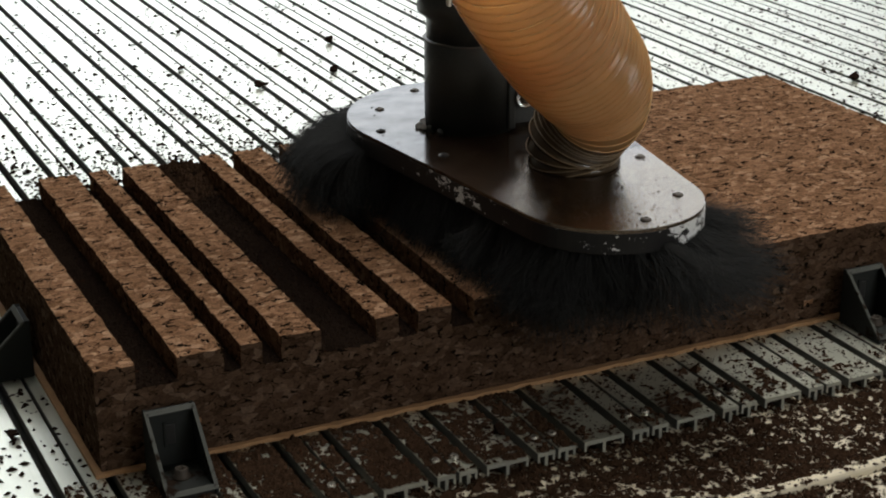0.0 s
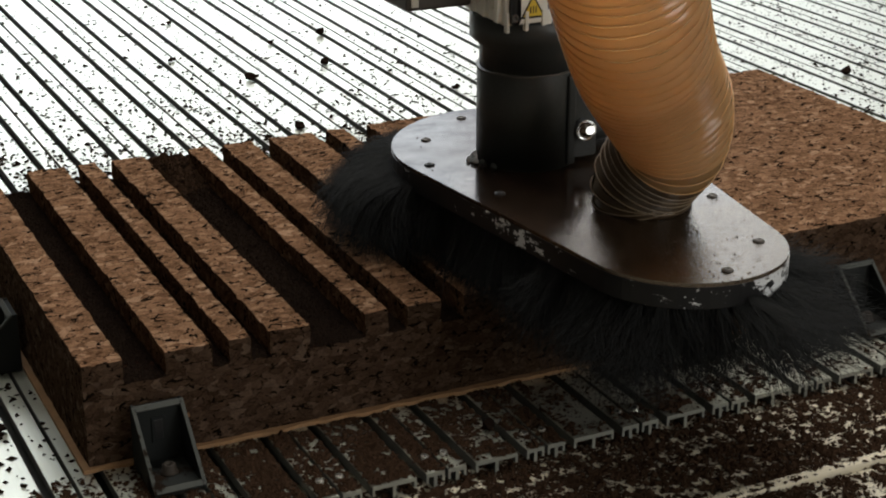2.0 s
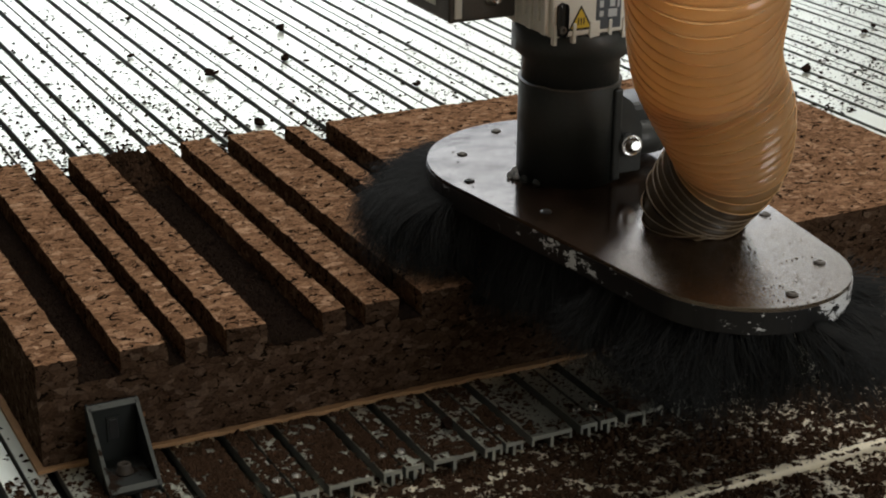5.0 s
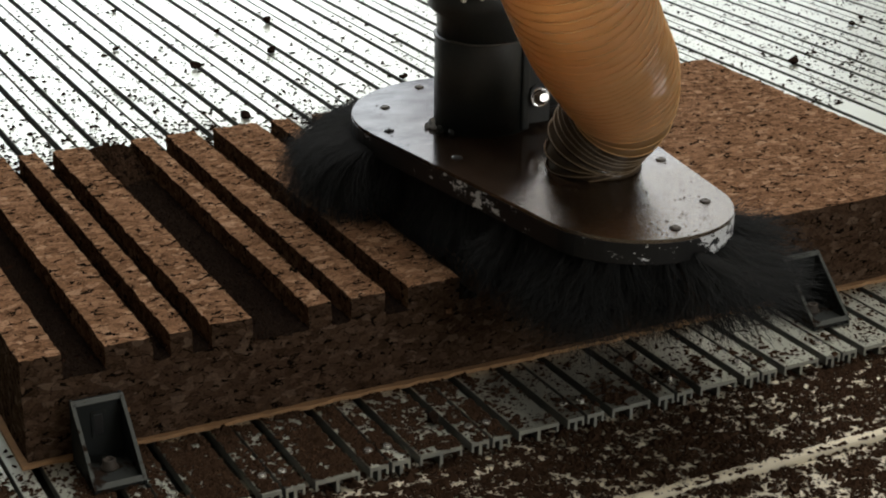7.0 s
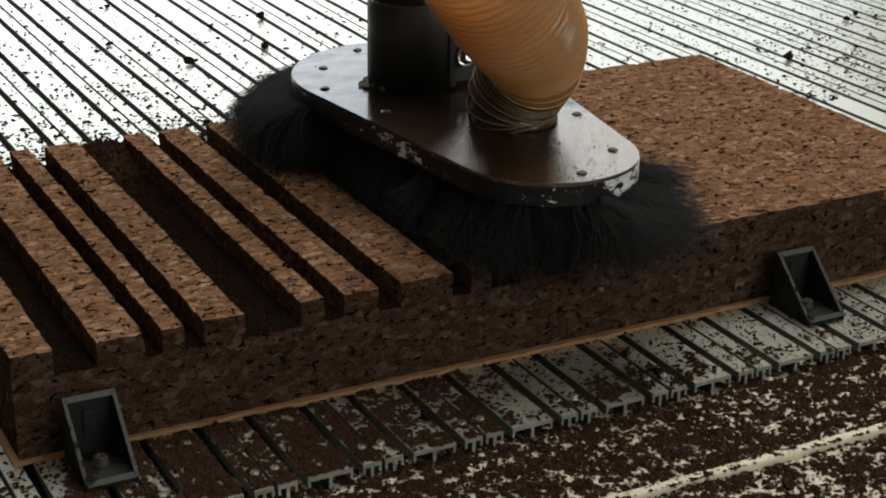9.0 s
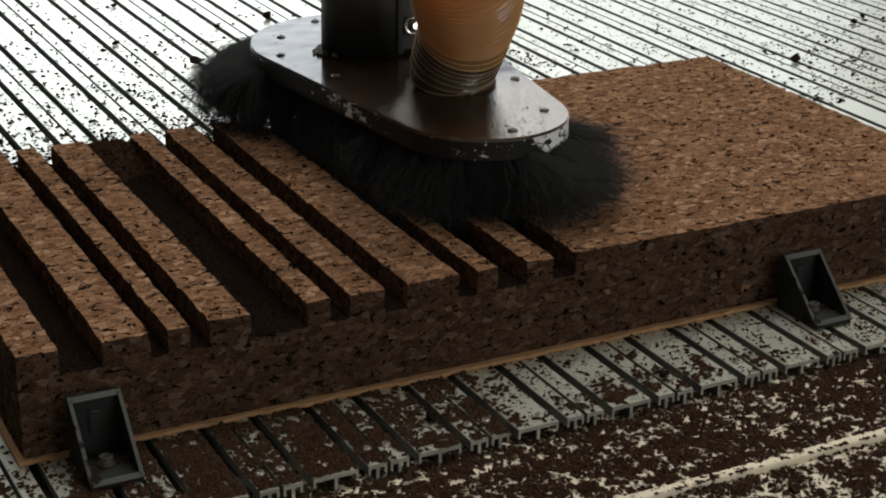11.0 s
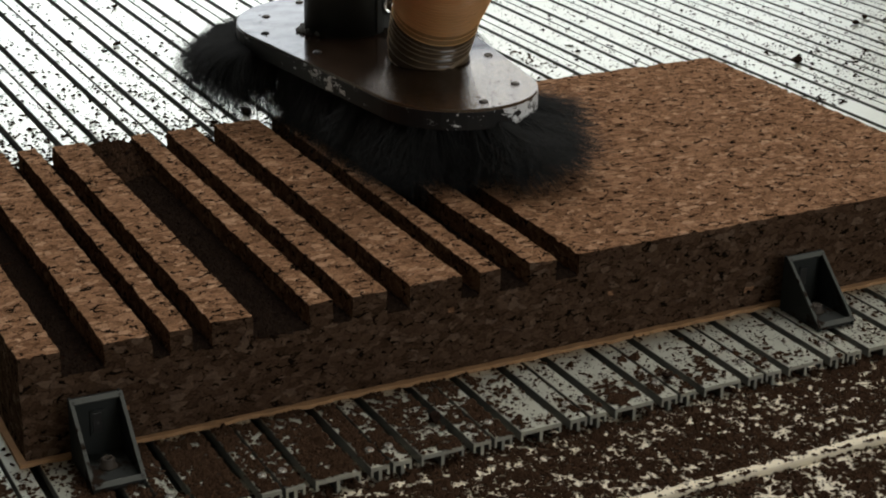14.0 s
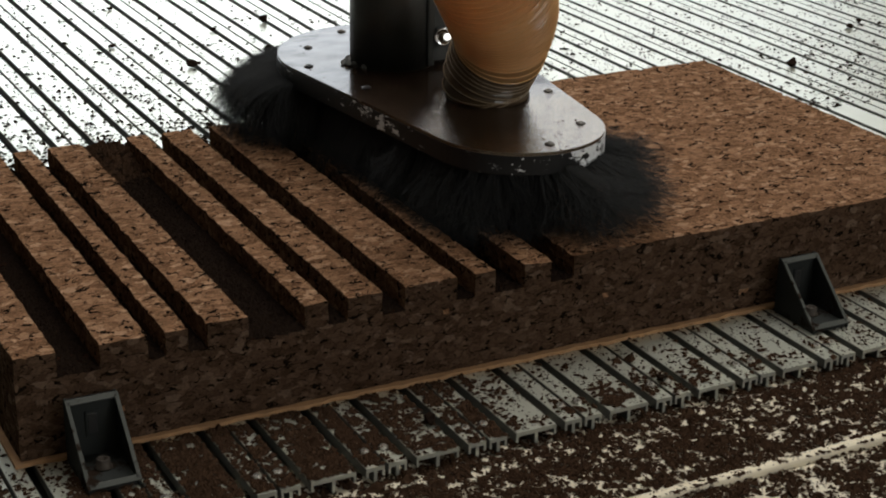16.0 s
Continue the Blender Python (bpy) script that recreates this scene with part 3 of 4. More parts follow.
def milling_head():
    h = empty("milling_head")
    tagged(h, "black milling spindle with a dusty oval brush hood", "milling head")
    bm = bmesh.new()
    prism(bm, hood_outline(-0.0006), -0.004, 0.0, 0.0015)
    part("hood_plate", bm, PLATE, h, "glossy black plate under fine cork dust")
    bm = bmesh.new()
    prism(bm, hood_outline(0.0), -0.022, -0.0035, 0.0)
    part("hood_band", bm, BAND, h, "black painted rim scuffed to white")
    br = new("brush_skirt", bristles(3, 135))
    br.parent = h
    br["label"] = "ragged skirt of long black bristles"
    br["kind"] = "stuff"
    # screws in the plate
    for x, y, blk in ((-0.092, 0.016, 1), (-0.063, 0.086, 0), (0.0, 0.135, 0), (0.072, -0.276, 0), (0.012, -0.318, 0), (0.099, -0.168, 0), (-0.069, -0.082, 1)):
        bm = bmesh.new()
        lathe(bm, [(0.0050, 0.0002), (0.0050, 0.0008), (0.0034, 0.0016), (0.0030, 0.0020), (0.0018, 0.0021), (0.0018, 0.0008)], 18, Matrix.Translation((x, y, 0)))
        part("screw", bm, INK if blk else DULL, h, "", True)
    # spindle nose, clamp and flange
    bm = bmesh.new()
    lathe(bm, [(0.0462, 0.0), (0.0462, 0.0905), (0.0452, 0.092)], 48)
    part("clamp_collar", bm, BLACK, h, "black clamp collar round the spindle nose", True)
    bm = bmesh.new()
    lathe(bm, [(0.0442, 0.092), (0.0442, 0.112), (0.0535, 0.120), (0.0535, 0.140), (0.050, 0.143)], 48)
    part("spindle_flange", bm, BLACK, h, "", True)
    bm = bmesh.new()
    lathe(bm, [(0.022, -0.05), (0.022, -0.004), (0.03, -0.0041), (0.03, 0.0)], 24)
    part("tool_holder", bm, DULL, h, "", True)
    bm = bmesh.new()
    lathe(bm, [(0.012, -0.105), (0.0122, -0.06), (0.010, -0.0505), (0.010, -0.0501)], 20)
    part("cutter", bm, STEEL, h, "steel end mill", True)
    # clamp lug with a screw end
    bm = bmesh.new()
    box(bm, 0.021, 0.030, -0.044, -0.012, 0.002, 0.088, 0.002)
    part("clamp_seam", bm, BLACK, h, "upright welded clamp seam")
    bm = bmesh.new()
    prism(bm, [(0.0295, 0.006), (0.056, 0.006), (0.056, 0.048), (0.044, 0.072), (0.0295, 0.082)], -0.006, 0.038)
    bmesh.ops.transform(bm, matrix=Matrix.Rotation(radians(90), 4, "X"), verts=bm.verts)
    bmesh.ops.bevel(bm, geom=list(bm.edges), offset=0.0012, segments=2, affect="EDGES")
    part("clamp_lug", bm, BLACK, h, "black clamp lug with a slanted top")
    bm = bmesh.new()
    lathe(bm, [(0.014, 0.0), (0.0155, 0.0015), (0.0155, 0.028), (0.0135, 0.030)], 28, Matrix.Translation((0.055, -0.014, 0.028)) @ Matrix.Rotation(radians(90), 4, "Y"))
    part("cap_body", bm, BLACK, h, "", True)
    bm = bmesh.new()
    box(bm, 0.0405, 0.110, 0.0, 0.050, 0.004, 0.056, 0.006)
    part("valve_block", bm, BLACK, h)
    bm = bmesh.new()
    seam = []
    for k in range(64):
        a = 2 * math.pi * k / 64
        z = 0.0908 + 0.0008 * noise.noise(Vector((math.cos(a) * 3, math.sin(a) * 3, 1.7)))
        seam.append([bm.verts.new((q * math.cos(a), q * math.sin(a), z + dz)) for q, dz in ((0.0455, -0.0006), (0.0471, -0.0004), (0.0471, 0.0008), (0.0440, 0.0012))])
    for k in range(64):
        a, b2 = seam[k], seam[(k + 1) % 64]
        for j in range(3):
            bm.faces.new((a[j], b2[j], b2[j + 1], a[j + 1]))
    part("worn_edge", bm, DULL, h, "worn bright edge of the collar", True)
    bm = bmesh.new()
    lathe(bm, [(0.0100, 0), (0.0100, 0.011), (0.0092, 0.0125), (0.0084, 0.0118), (0.0080, 0.0112), (0.005, 0.0118), (0.0022, 0.0120)], 28, Matrix.Translation((0.0405, -0.038, 0.035)) @ Matrix.Rotation(radians(90), 4, "X") @ Matrix.Rotation(radians(-14), 4, "Y"))
    part("chrome_cap", bm, CHROME, h, "chrome ring", True)
    # Emissive disc draws the bright spot in the cap.
    bm = bmesh.new()
    lathe(bm, [(0.0040, 0.0121), (0.0040, 0.0128), (0.0028, 0.0134)], 20, Matrix.Translation((0.0405, -0.038, 0.035)) @ Matrix.Rotation(radians(90), 4, "X") @ Matrix.Rotation(radians(-14), 4, "Y") @ Matrix.Translation((0.0036, 0, -0.0006)))
    part("glow_disc", bm, GLOW, h, "small glowing white disc", True)
    # casing with cooling ribs
    bm = bmesh.new()
    box(bm, -0.050, 0.090, -0.050, 0.045, 0.143, 0.42, 0.002)
    part("casing", bm, CASING, h, "grey-beige ribbed spindle casing")
    for i in range(7):
        y = -0.044 + i * 0.0125
        part("cooling_rib", box(bmesh.new(), -0.0545, -0.0495, y, y + 0.0075, 0.145 + 0.010 * (i % 2), 0.42, 0.001), CASING, h)
    for i, x in enumerate((-0.049, -0.030, -0.013, 0.006, 0.020, 0.032)):
        bm = bmesh.new()
        box(bm, x, x + (0.010 if i == 2 else 0.0035), -0.0515, -0.046, 0.137, 0.155, 0.0008)
        part("rib_end", bm, CASING, h)
    bm = bmesh.new()
    box(bm, -0.046, -0.036, -0.0515, -0.0496, 0.144, 0.174, 0.0045)
    part("opening", bm, INK, h, "dark rounded opening with a screw")
    bm = bmesh.new()
    lathe(bm, [(0.0038, 0), (0.0038, 0.002), (0.0016, 0.0022), (0.0016, 0.001)], 16, Matrix.Translation((-0.041, -0.0512, 0.150)) @ Matrix.Rotation(radians(90), 4, "X"))
    part("screw", bm, DULL, h, "", True)
    # warning label: yellow triangle with three heat waves
    for s, z, mt, off in ((0.0125, 0.1575, INK, 0.0), (0.0096, 0.1573, YELLOW, 0.0003)):
        bm = bmesh.new()
        vs = [(-s, -s * 0.75), (s, -s * 0.75), (0, s)]
        a = [bm.verts.new((x - 0.022, -0.0503 - off, z + y)) for x, y in vs]
        c = [bm.verts.new((x - 0.022, -0.0500 - off, z + y)) for x, y in vs]
        for i in range(3):
            bm.faces.new((a[i], a[(i + 1) % 3], c[(i + 1) % 3], c[i]))
        bm.faces.new(a)
        bm.faces.new(c[::-1])
        part("warning_label", bm, mt, h, "yellow hot-surface warning triangle")
    for i in range(3):
        bm = bmesh.new()
        box(bm, -0.0252 + i * 0.0027, -0.0241 + i * 0.0027, -0.0509, -0.0506, 0.1530, 0.1590, 0.0001)
        part("label_mark", bm, INK, h)
    bm = bmesh.new()
    box(bm, -0.007, 0.018, -0.0505, -0.0500, 0.147, 0.195, 0.0002)
    part("data_label", bm, SLATE, h, "slate data label with pale symbols")
    for x, z, w, t, mt in ((0.0125, 0.198, 0.005, 0.006, RED), (0.0122, 0.190, 0.004, 0.004, PALE), (0.0122, 0.181, 0.004, 0.006, PALE), (0.0122, 0.173, 0.004, 0.005, PALE), (0.021, 0.172, 0.009, 0.007, PALE), (0.0225, 0.181, 0.005, 0.010, PALE), (0.022, 0.193, 0.006, 0.010, PALE), (0.030, 0.180, 0.002, 0.020, PALE)):
        bm = bmesh.new()
        box(bm, x - 0.016, x + w - 0.016, -0.0508, -0.05055, z - 0.015, z + t - 0.015, 0.0001)
        part("label_mark", bm, mt, h)
    # side unit with a bolt
    bm = bmesh.new()
    box(bm, -0.120, -0.0555, 0.004, 0.092, 0.151, 0.42, 0.003)
    part("side_unit", bm, DULL, h, "dark steel tool clamp unit")
    bm = bmesh.new()
    box(bm, -0.116, -0.109, 0.0020, 0.0038, 0.155, 0.42, 0.0006)
    part("trim_strip", bm, CASING, h)
    bm = bmesh.new()
    box(bm, -0.1215, -0.1202, 0.030, 0.055, 0.162, 0.42, 0.0004)
    part("trim_strip", bm, CASING, h)
    bm = bmesh.new()
    lathe(bm, [(0.0085, 0), (0.0085, 0.0015), (0.006, 0.0016), (0.006, 0.007), (0.005, 0.0076), (0.003, 0.0076), (0.003, 0.004)], 20, Matrix.Translation((-0.078, 0.0038, 0.172)) @ Matrix.Rotation(radians(90), 4, "X"))
    part("bolt", bm, STEEL, h, "", True)
    # lumps of pale sealant and loose chips at the collar's foot
    for x, y, r, mt in ((-0.047, 0.014, 0.0060, PALE), (-0.050, 0.004, 0.0042, PALE), (-0.048, -0.008, 0.0050, BLACK), (-0.043, -0.020, 0.0045, BLACK), (-0.054, 0.010, 0.0030, PALE)):
        bm = bmesh.new()
        bmesh.ops.create_icosphere(bm, subdivisions=2, radius=r)
        for v in bm.verts:
            v.co *= 0.75 + 0.8 * noise.noise(v.co * (1.3 / r) + Vector((x * 900, y * 700, 0)))
            v.co += Vector((x, y, r * 0.45))
        part("sealant_lump", bm, mt, h, "pale lump of sealant" if mt is PALE else "black lump of sealant")
    bm = bmesh.new()
    lathe(bm, [(0.036, 0.0002), (0.036, 0.0012), (0.034, 0.002), (0.034, 0.012)], 40, Matrix.Translation((0.0345, -0.156, 0)))
    part("hose_spigot", bm, BLACK, h, "", True)
    bm = bmesh.new()
    lathe(bm, [(0.0425, 0.0002), (0.0430, 0.003), (0.0420, 0.006)], 44, Matrix.Translation((0.0345, -0.156, 0)))
    part("hose_cuff", bm, SMOKY, h, "smoky brown plastic cuff", True)
    return h


head = milling_head()

# ---- the extraction hose, in rings that follow the head ----
HOSE_UP = [Vector(p) for p in ((0.0345, -0.156, 0.002), (0.032, -0.1574, 0.0177), (0.035, -0.1718, 0.0398), (0.0373, -0.1933, 0.0696), (0.0225, -0.2051, 0.11), (-0.0019, -0.2058, 0.1612), (-0.0554, -0.2766, 0.2394), (-0.0712, -0.2994, 0.2882), (-0.0826, -0.3137, 0.343))]
HOSE_LEAN = [Vector(p) for p in ((0.0345, -0.156, 0.002), (0.0315, -0.1568, 0.021), (0.0356, -0.1705, 0.0465), (0.0353, -0.1923, 0.071), (0.017, -0.2077, 0.1007), (-0.0229, -0.2341, 0.1396), (-0.0627, -0.2562, 0.1833), (-0.0919, -0.2696, 0.222), (-0.1151, -0.2833, 0.2676))]
HOSE_FAR = [Vector(p) for p in ((0.0345, -0.156, 0.002), (0.0296, -0.1587, 0.0154), (0.0279, -0.1701, 0.0397), (0.0258, -0.1846, 0.0661), (0.0223, -0.2029, 0.0977), (0.0154, -0.225, 0.1325), (-0.0071, -0.2502, 0.1718), (-0.0344, -0.2749, 0.2059), (-0.0577, -0.2905, 0.2422))]
HOSE_R = (0.0430, 0.0442, 0.0462, 0.0472, 0.0550, 0.0585, 0.0590, 0.0595, 0.0600)
SHARE = (3, 3, 4, 6, 8, 7, 6, 7)
RING_U = [(k + (j + 0.5) / n) / len(SHARE) for k, n in enumerate(SHARE) for j in range(n)]
RINGS = len(RING_U)


def spline(pts, u):
    u = min(max(u, 0.0), 0.9999) * (len(pts) - 1)
    i, f = int(u), u - int(u)
    p = [pts[min(max(i + k, 0), len(pts) - 1)] for k in (-1, 0, 1, 2)]
    return 0.5 * ((2 * p[1]) + (p[2] - p[0]) * f + (2 * p[0] - 5 * p[1] + 4 * p[2] - p[3]) * f * f + (3 * p[1] - p[0] - 3 * p[2] + p[3]) * f ** 3)


def hose_pose(i, lean):
    a, b = (HOSE_UP, HOSE_LEAN) if lean < 1 else (HOSE_LEAN, HOSE_FAR)
    pts = [p.lerp(q, lean if lean < 1 else lean - 1) for p, q in zip(a, b)]
    u = RING_U[i]
    c = spline(pts, u)
    d = (spline(pts, u + 0.01) - spline(pts, u - 0.01)).normalized()
    q = Vector((0, 0, 1)).rotation_difference(d)
    return Matrix.Translation(c) @ q.to_matrix().to_4x4()


def hose_circle(i, k, n, grow=0.0):
    """A point on the wall of ring i of the half-leaning hose."""
    r = float(np.interp(RING_U[i] * (len(HOSE_R) - 1), range(len(HOSE_R)), HOSE_R)) + grow
    a = 2 * math.pi * k / n
    return hose_pose(i, 0.5) @ Vector((r * math.cos(a), r * math.sin(a), 0))


def extraction_hose():
    """Rings of film, each cut to its neighbours, with a wire coil round each crest."""
    h = empty("extraction_hose")
    tagged(h, "translucent amber spiral extraction hose, smoky at its foot", "extraction hose")
    rings = []
    n = 48
    for i in range(RINGS):
        lower, upper = max(i - 1, 0), min(i + 1, RINGS - 1)
        back = hose_pose(i, 0.5).inverted()
        bm = bmesh.new()
        rows = []
        for side, f, sink in ((lower, 0.80, 0.0060), (lower, 0.42, 0.0022), (lower, 0.18, 0.0006), (i, 0.0, 0.0), (upper, 0.18, 0.0006), (upper, 0.42, 0.0022), (upper, 0.80, 0.0060)):
            row = []
            for k in range(n):
                wrinkle = 0.0007 * math.sin(k * 0.9 + i * 2.1) * math.sin(k * 0.37 + i)
                p = hose_circle(i, k, n, wrinkle - sink).lerp(hose_circle(side, k, n, wrinkle - sink), f)
                row.append(bm.verts.new(back @ p))
            rows.append(row)
        for a, b in zip(rows, rows[1:]):
            for k in range(n):
                bm.faces.new((a[k], a[(k + 1) % n], b[(k + 1) % n], b[k]))
        film, wire = (SMOKY, COIL_DARK) if i < 8 else (DUSTY_AMBER, COIL) if i < 10 else (AMBER, COIL)
        ring = part("hose_ring", bm, film, h, "", True)
        r = float(np.interp(RING_U[i] * (len(HOSE_R) - 1), range(len(HOSE_R)), HOSE_R))
        bm = bmesh.new()
        w = 0.00065
        loop = [[bm.verts.new(((r + 0.0004 + w * math.cos(a)) * math.cos(2 * math.pi * k / n), (r + 0.0004 + w * math.cos(a)) * math.sin(2 * math.pi * k / n), w * math.sin(a))) for k in range(n)] for a in (0, 1.257, 2.513, 3.77, 5.027)]
        for a, b in zip(loop, loop[1:] + loop[:1]):
            for k in range(n):
                bm.faces.new((a[k], a[(k + 1) % n], b[(k + 1) % n], b[k]))
        part("coil", bm, wire, ring, "", True)
        rings.append(ring)
    return h, rings


hose, hose_rings = extraction_hose()


# ---- cork chips and dust ----
def lattice_noise(x, y, scale, seed):
    """Smooth noise between 0 and 1 over arrays of places."""
    g = np.random.RandomState(seed).rand(64, 64)
    u, v = x * scale, y * scale
    i, j = np.floor(u).astype(int), np.floor(v).astype(int)
    f, h = u - i, v - j
    f, h = f * f * (3 - 2 * f), h * h * (3 - 2 * h)
    a = lambda p, q: g[(i + p) % 64, (j + q) % 64]
    return (a(0, 0) * (1 - f) + a(1, 0) * f) * (1 - h) + (a(0, 1) * (1 - f) + a(1, 1) * f) * h


def chips(name, places, sizes, material, seed, flat=0.55):
    """Many small angular granules, each a squat uneven pyramid, lying on their places."""
    rs = np.random.RandomState(seed)
    n = len(places)
    form = np.array([(1, 0, 0), (0, 1, 0), (-1, 0, 0), (0, -1, 0), (0, 0, 1)], float)
    v = form[None] * (0.6 + 0.8 * rs.rand(n, 5, 1))
    v = v + rs.normal(0, 0.16, (n, 5, 3)) * np.array((1, 1, 0.7))
    v[:, :, 0] *= 1.0 + 0.8 * rs.rand(n, 1)
    a = rs.rand(n, 1) * 6.283
    x = v[:, :, 0] * np.cos(a) - v[:, :, 1] * np.sin(a)
    y = v[:, :, 0] * np.sin(a) + v[:, :, 1] * np.cos(a)
    z = v[:, :, 2] * flat * 1.5
    s = np.asarray(sizes)[:, None]
    co = np.stack([x * s, y * s, z * s], -1) + np.asarray(places)[:, None]
    tri = np.array([(0, 1, 4), (1, 2, 4), (2, 3, 4), (3, 0, 4)])
    faces = (tri[None] + (np.arange(n) * 5)[:, None, None]).reshape(-1, 3)
    me = bpy.data.meshes.new(name)
    me.from_pydata(co.reshape(-1, 3).tolist(), [], faces.tolist())
    me.materials.append(material)
    return new(name, me)


def in_slot(x, y):
    u = np.mod(x + SKEW * (y - 0.3) - FIRST, PITCH)
    return ((u > 0.0180) & (u < 0.0284)) | ((u > 0.0670) & (u < 0.0774)) | (u < 0.0022) | (u > PITCH - 0.0022)


def scatter():
    rs = np.random.RandomState(11)
    # far table: thick behind the block's milled end, thinning out
    n = 260000
    x, y = rs.uniform(-0.25, 2.0, n), rs.uniform(0.508, 2.4, n)
    d = 1.5 * np.exp(-((y - 0.5) / 0.24)) * np.clip(1.15 - np.abs(x - 0.3) / 0.6, 0.16, 1) + 0.015
    d = d * (0.35 + 1.6 * lattice_noise(x, y, 14, 1) ** 2 + 0.5 * lattice_noise(x, y, 60, 2))
    k = (rs.rand(n) < d) & ~in_slot(x, y)
    x, y = x[k], y[k]
    size = 0.0008 + 0.0025 * rs.rand(len(x)) ** 3
    tagged(chips("cork_crumbs", np.stack([x, y, np.full(len(x), 0.0003)], -1), size, CHIP_DARK, 1), "dark cork crumbs scattered over the table", "cork crumbs", kind="stuff")
    # fine dust over the far table beside the uncut part, with a spill behind its edge
    n = 90000
    x, y = rs.uniform(0.45, 2.1, n), rs.uniform(0.51, 2.0, n)
    d = 0.55 * lattice_noise(x, y, 9, 61) * (0.3 + 1.2 * lattice_noise(x, y, 40, 62) ** 2) * np.clip(1.6 - np.abs(x - 1.15) / 0.7, 0.25, 1)
    spill = np.exp(-(((x - SPILL[0]) / 0.022) ** 2 + ((y - SPILL[1]) / 0.07) ** 2))
    k = (rs.rand(n) < d + 1.2 * spill * lattice_noise(x, y, 70, 63)) & ~in_slot(x, y)
    x, y, spill = x[k], y[k], spill[k]
    size = 0.0006 + 0.0011 * rs.rand(len(x)) ** 3 + 0.002 * spill * rs.rand(len(x)) ** 2
    tagged(chips("cork_dust", np.stack([x, y, np.full(len(x), 0.0002)], -1), size, CHIP, 6), "fine cork dust and a small spill on the far table", "cork dust", kind="stuff")
    # table to the side of the block
    n = 5000
    x, y = rs.uniform(-0.3, -0.008, n), rs.uniform(-0.12, 0.5, n)
    k = (rs.rand(n) < 0.10 + 0.5 * lattice_noise(x, y, 30, 3) ** 2) & ~in_slot(x, y)
    x, y = x[k], y[k]
    tagged(chips("cork_crumbs", np.stack([x, y, np.full(len(x), 0.0003)], -1), 0.0011 + 0.0022 * rs.rand(len(x)) ** 2, CHIP_DARK, 2), "dark cork crumbs on the bare table beside the block", "cork crumbs", kind="stuff")
    # table in front of the block: heaps, thickest under the milled half
    n = 260000
    x, y = rs.uniform(-0.05, 1.2, n), rs.uniform(Y_END, -0.006, n)
    heap = lattice_noise(x, y, 24, 4) * 0.32 + lattice_noise(x, y, 110, 5) * 0.33 + lattice_noise(x, y, 330, 15) * 0.35
    much = np.interp(x, [-0.05, 0.15, 0.27, 0.36, 0.5, 0.6, 0.75, 1.3], [0.48, 0.64, 0.63, 0.50, 0.41, 0.31, 0.27, 0.26])
    heap = heap - 0.10 * np.clip((-0.075 - y) / 0.03, -1, 1) * np.interp(x, [0.35, 0.6], [0.2, 1.0]) * (y > -0.114)
    k = (rs.rand(n) < np.clip((much - heap) * 4.5, 0.03, 1)) & ~in_slot(x, y)
    x, y = x[k], y[k]
    size = 0.00055 + 0.0017 * rs.rand(len(x)) ** 4
    tagged(chips("cork_dust", np.stack([x, y, 0.0002 + 0.0012 * rs.rand(len(x))], -1), size, CHIP, 3), "brown cork dust heaped on the table in front of the block", "cork dust", kind="stuff")
    # front beam
    n = 300000
    x, y = rs.uniform(0.05, 1.2, n), rs.uniform(-0.42, Y_END + 0.015, n)
    heap = lattice_noise(x * 0.6, y, 40, 6) * 0.20 + lattice_noise(x * 0.6, y, 170, 7) * 0.35 + lattice_noise(x * 0.8, y, 460, 17) * 0.45
    k = (rs.rand(n) < np.clip((0.555 - heap) * 8, 0.02, 1)) & ((y > -0.2372) | (y < -0.2440) | (rs.rand(n) < 0.22))
    x, y = x[k], y[k]
    z = np.where(y > -0.235, -0.0150, np.where(y > -0.247, -0.0126, -0.019)) + 0.002 * rs.rand(len(x)) * ((y > -0.235) | (y < -0.247))
    tagged(chips("cork_dust", np.stack([x, y, z], -1), 0.0006 + 0.0018 * rs.rand(len(x)) ** 4, CHIP, 4), "thick layer of brown cork dust on the cream beam", "cork dust", kind="stuff")
    # groove floors: the darkest granules, their colour also standing in for shade there
    px, py, ps = [], [], []
    for i, (a, b) in enumerate(GROOVES):
        m = int(20000 * (b - a) / 0.05 * (1.3 if i == 3 else 1.0))
        px.append(rs.uniform(a + 0.001, b - 0.001, m))
        py.append(rs.uniform(-0.0005, DEEP + (0.02 if i == 3 else 0), m))
        ps.append(0.0007 + (0.0028 if i == 3 else 0.0015) * rs.rand(m) ** 4)
    px, py, ps = np.concatenate(px), np.concatenate(py), np.concatenate(ps)
    k = lattice_noise(px, py, 60, 8) * 0.6 + lattice_noise(px, py, 200, 9) * 0.4 > 0.2
    pz = np.where(py < DEEP, FLOOR, 0.0) + 0.0015 * rs.rand(len(px))
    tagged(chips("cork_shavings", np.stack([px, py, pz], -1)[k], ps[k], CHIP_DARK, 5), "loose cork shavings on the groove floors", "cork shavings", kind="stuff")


scatter()


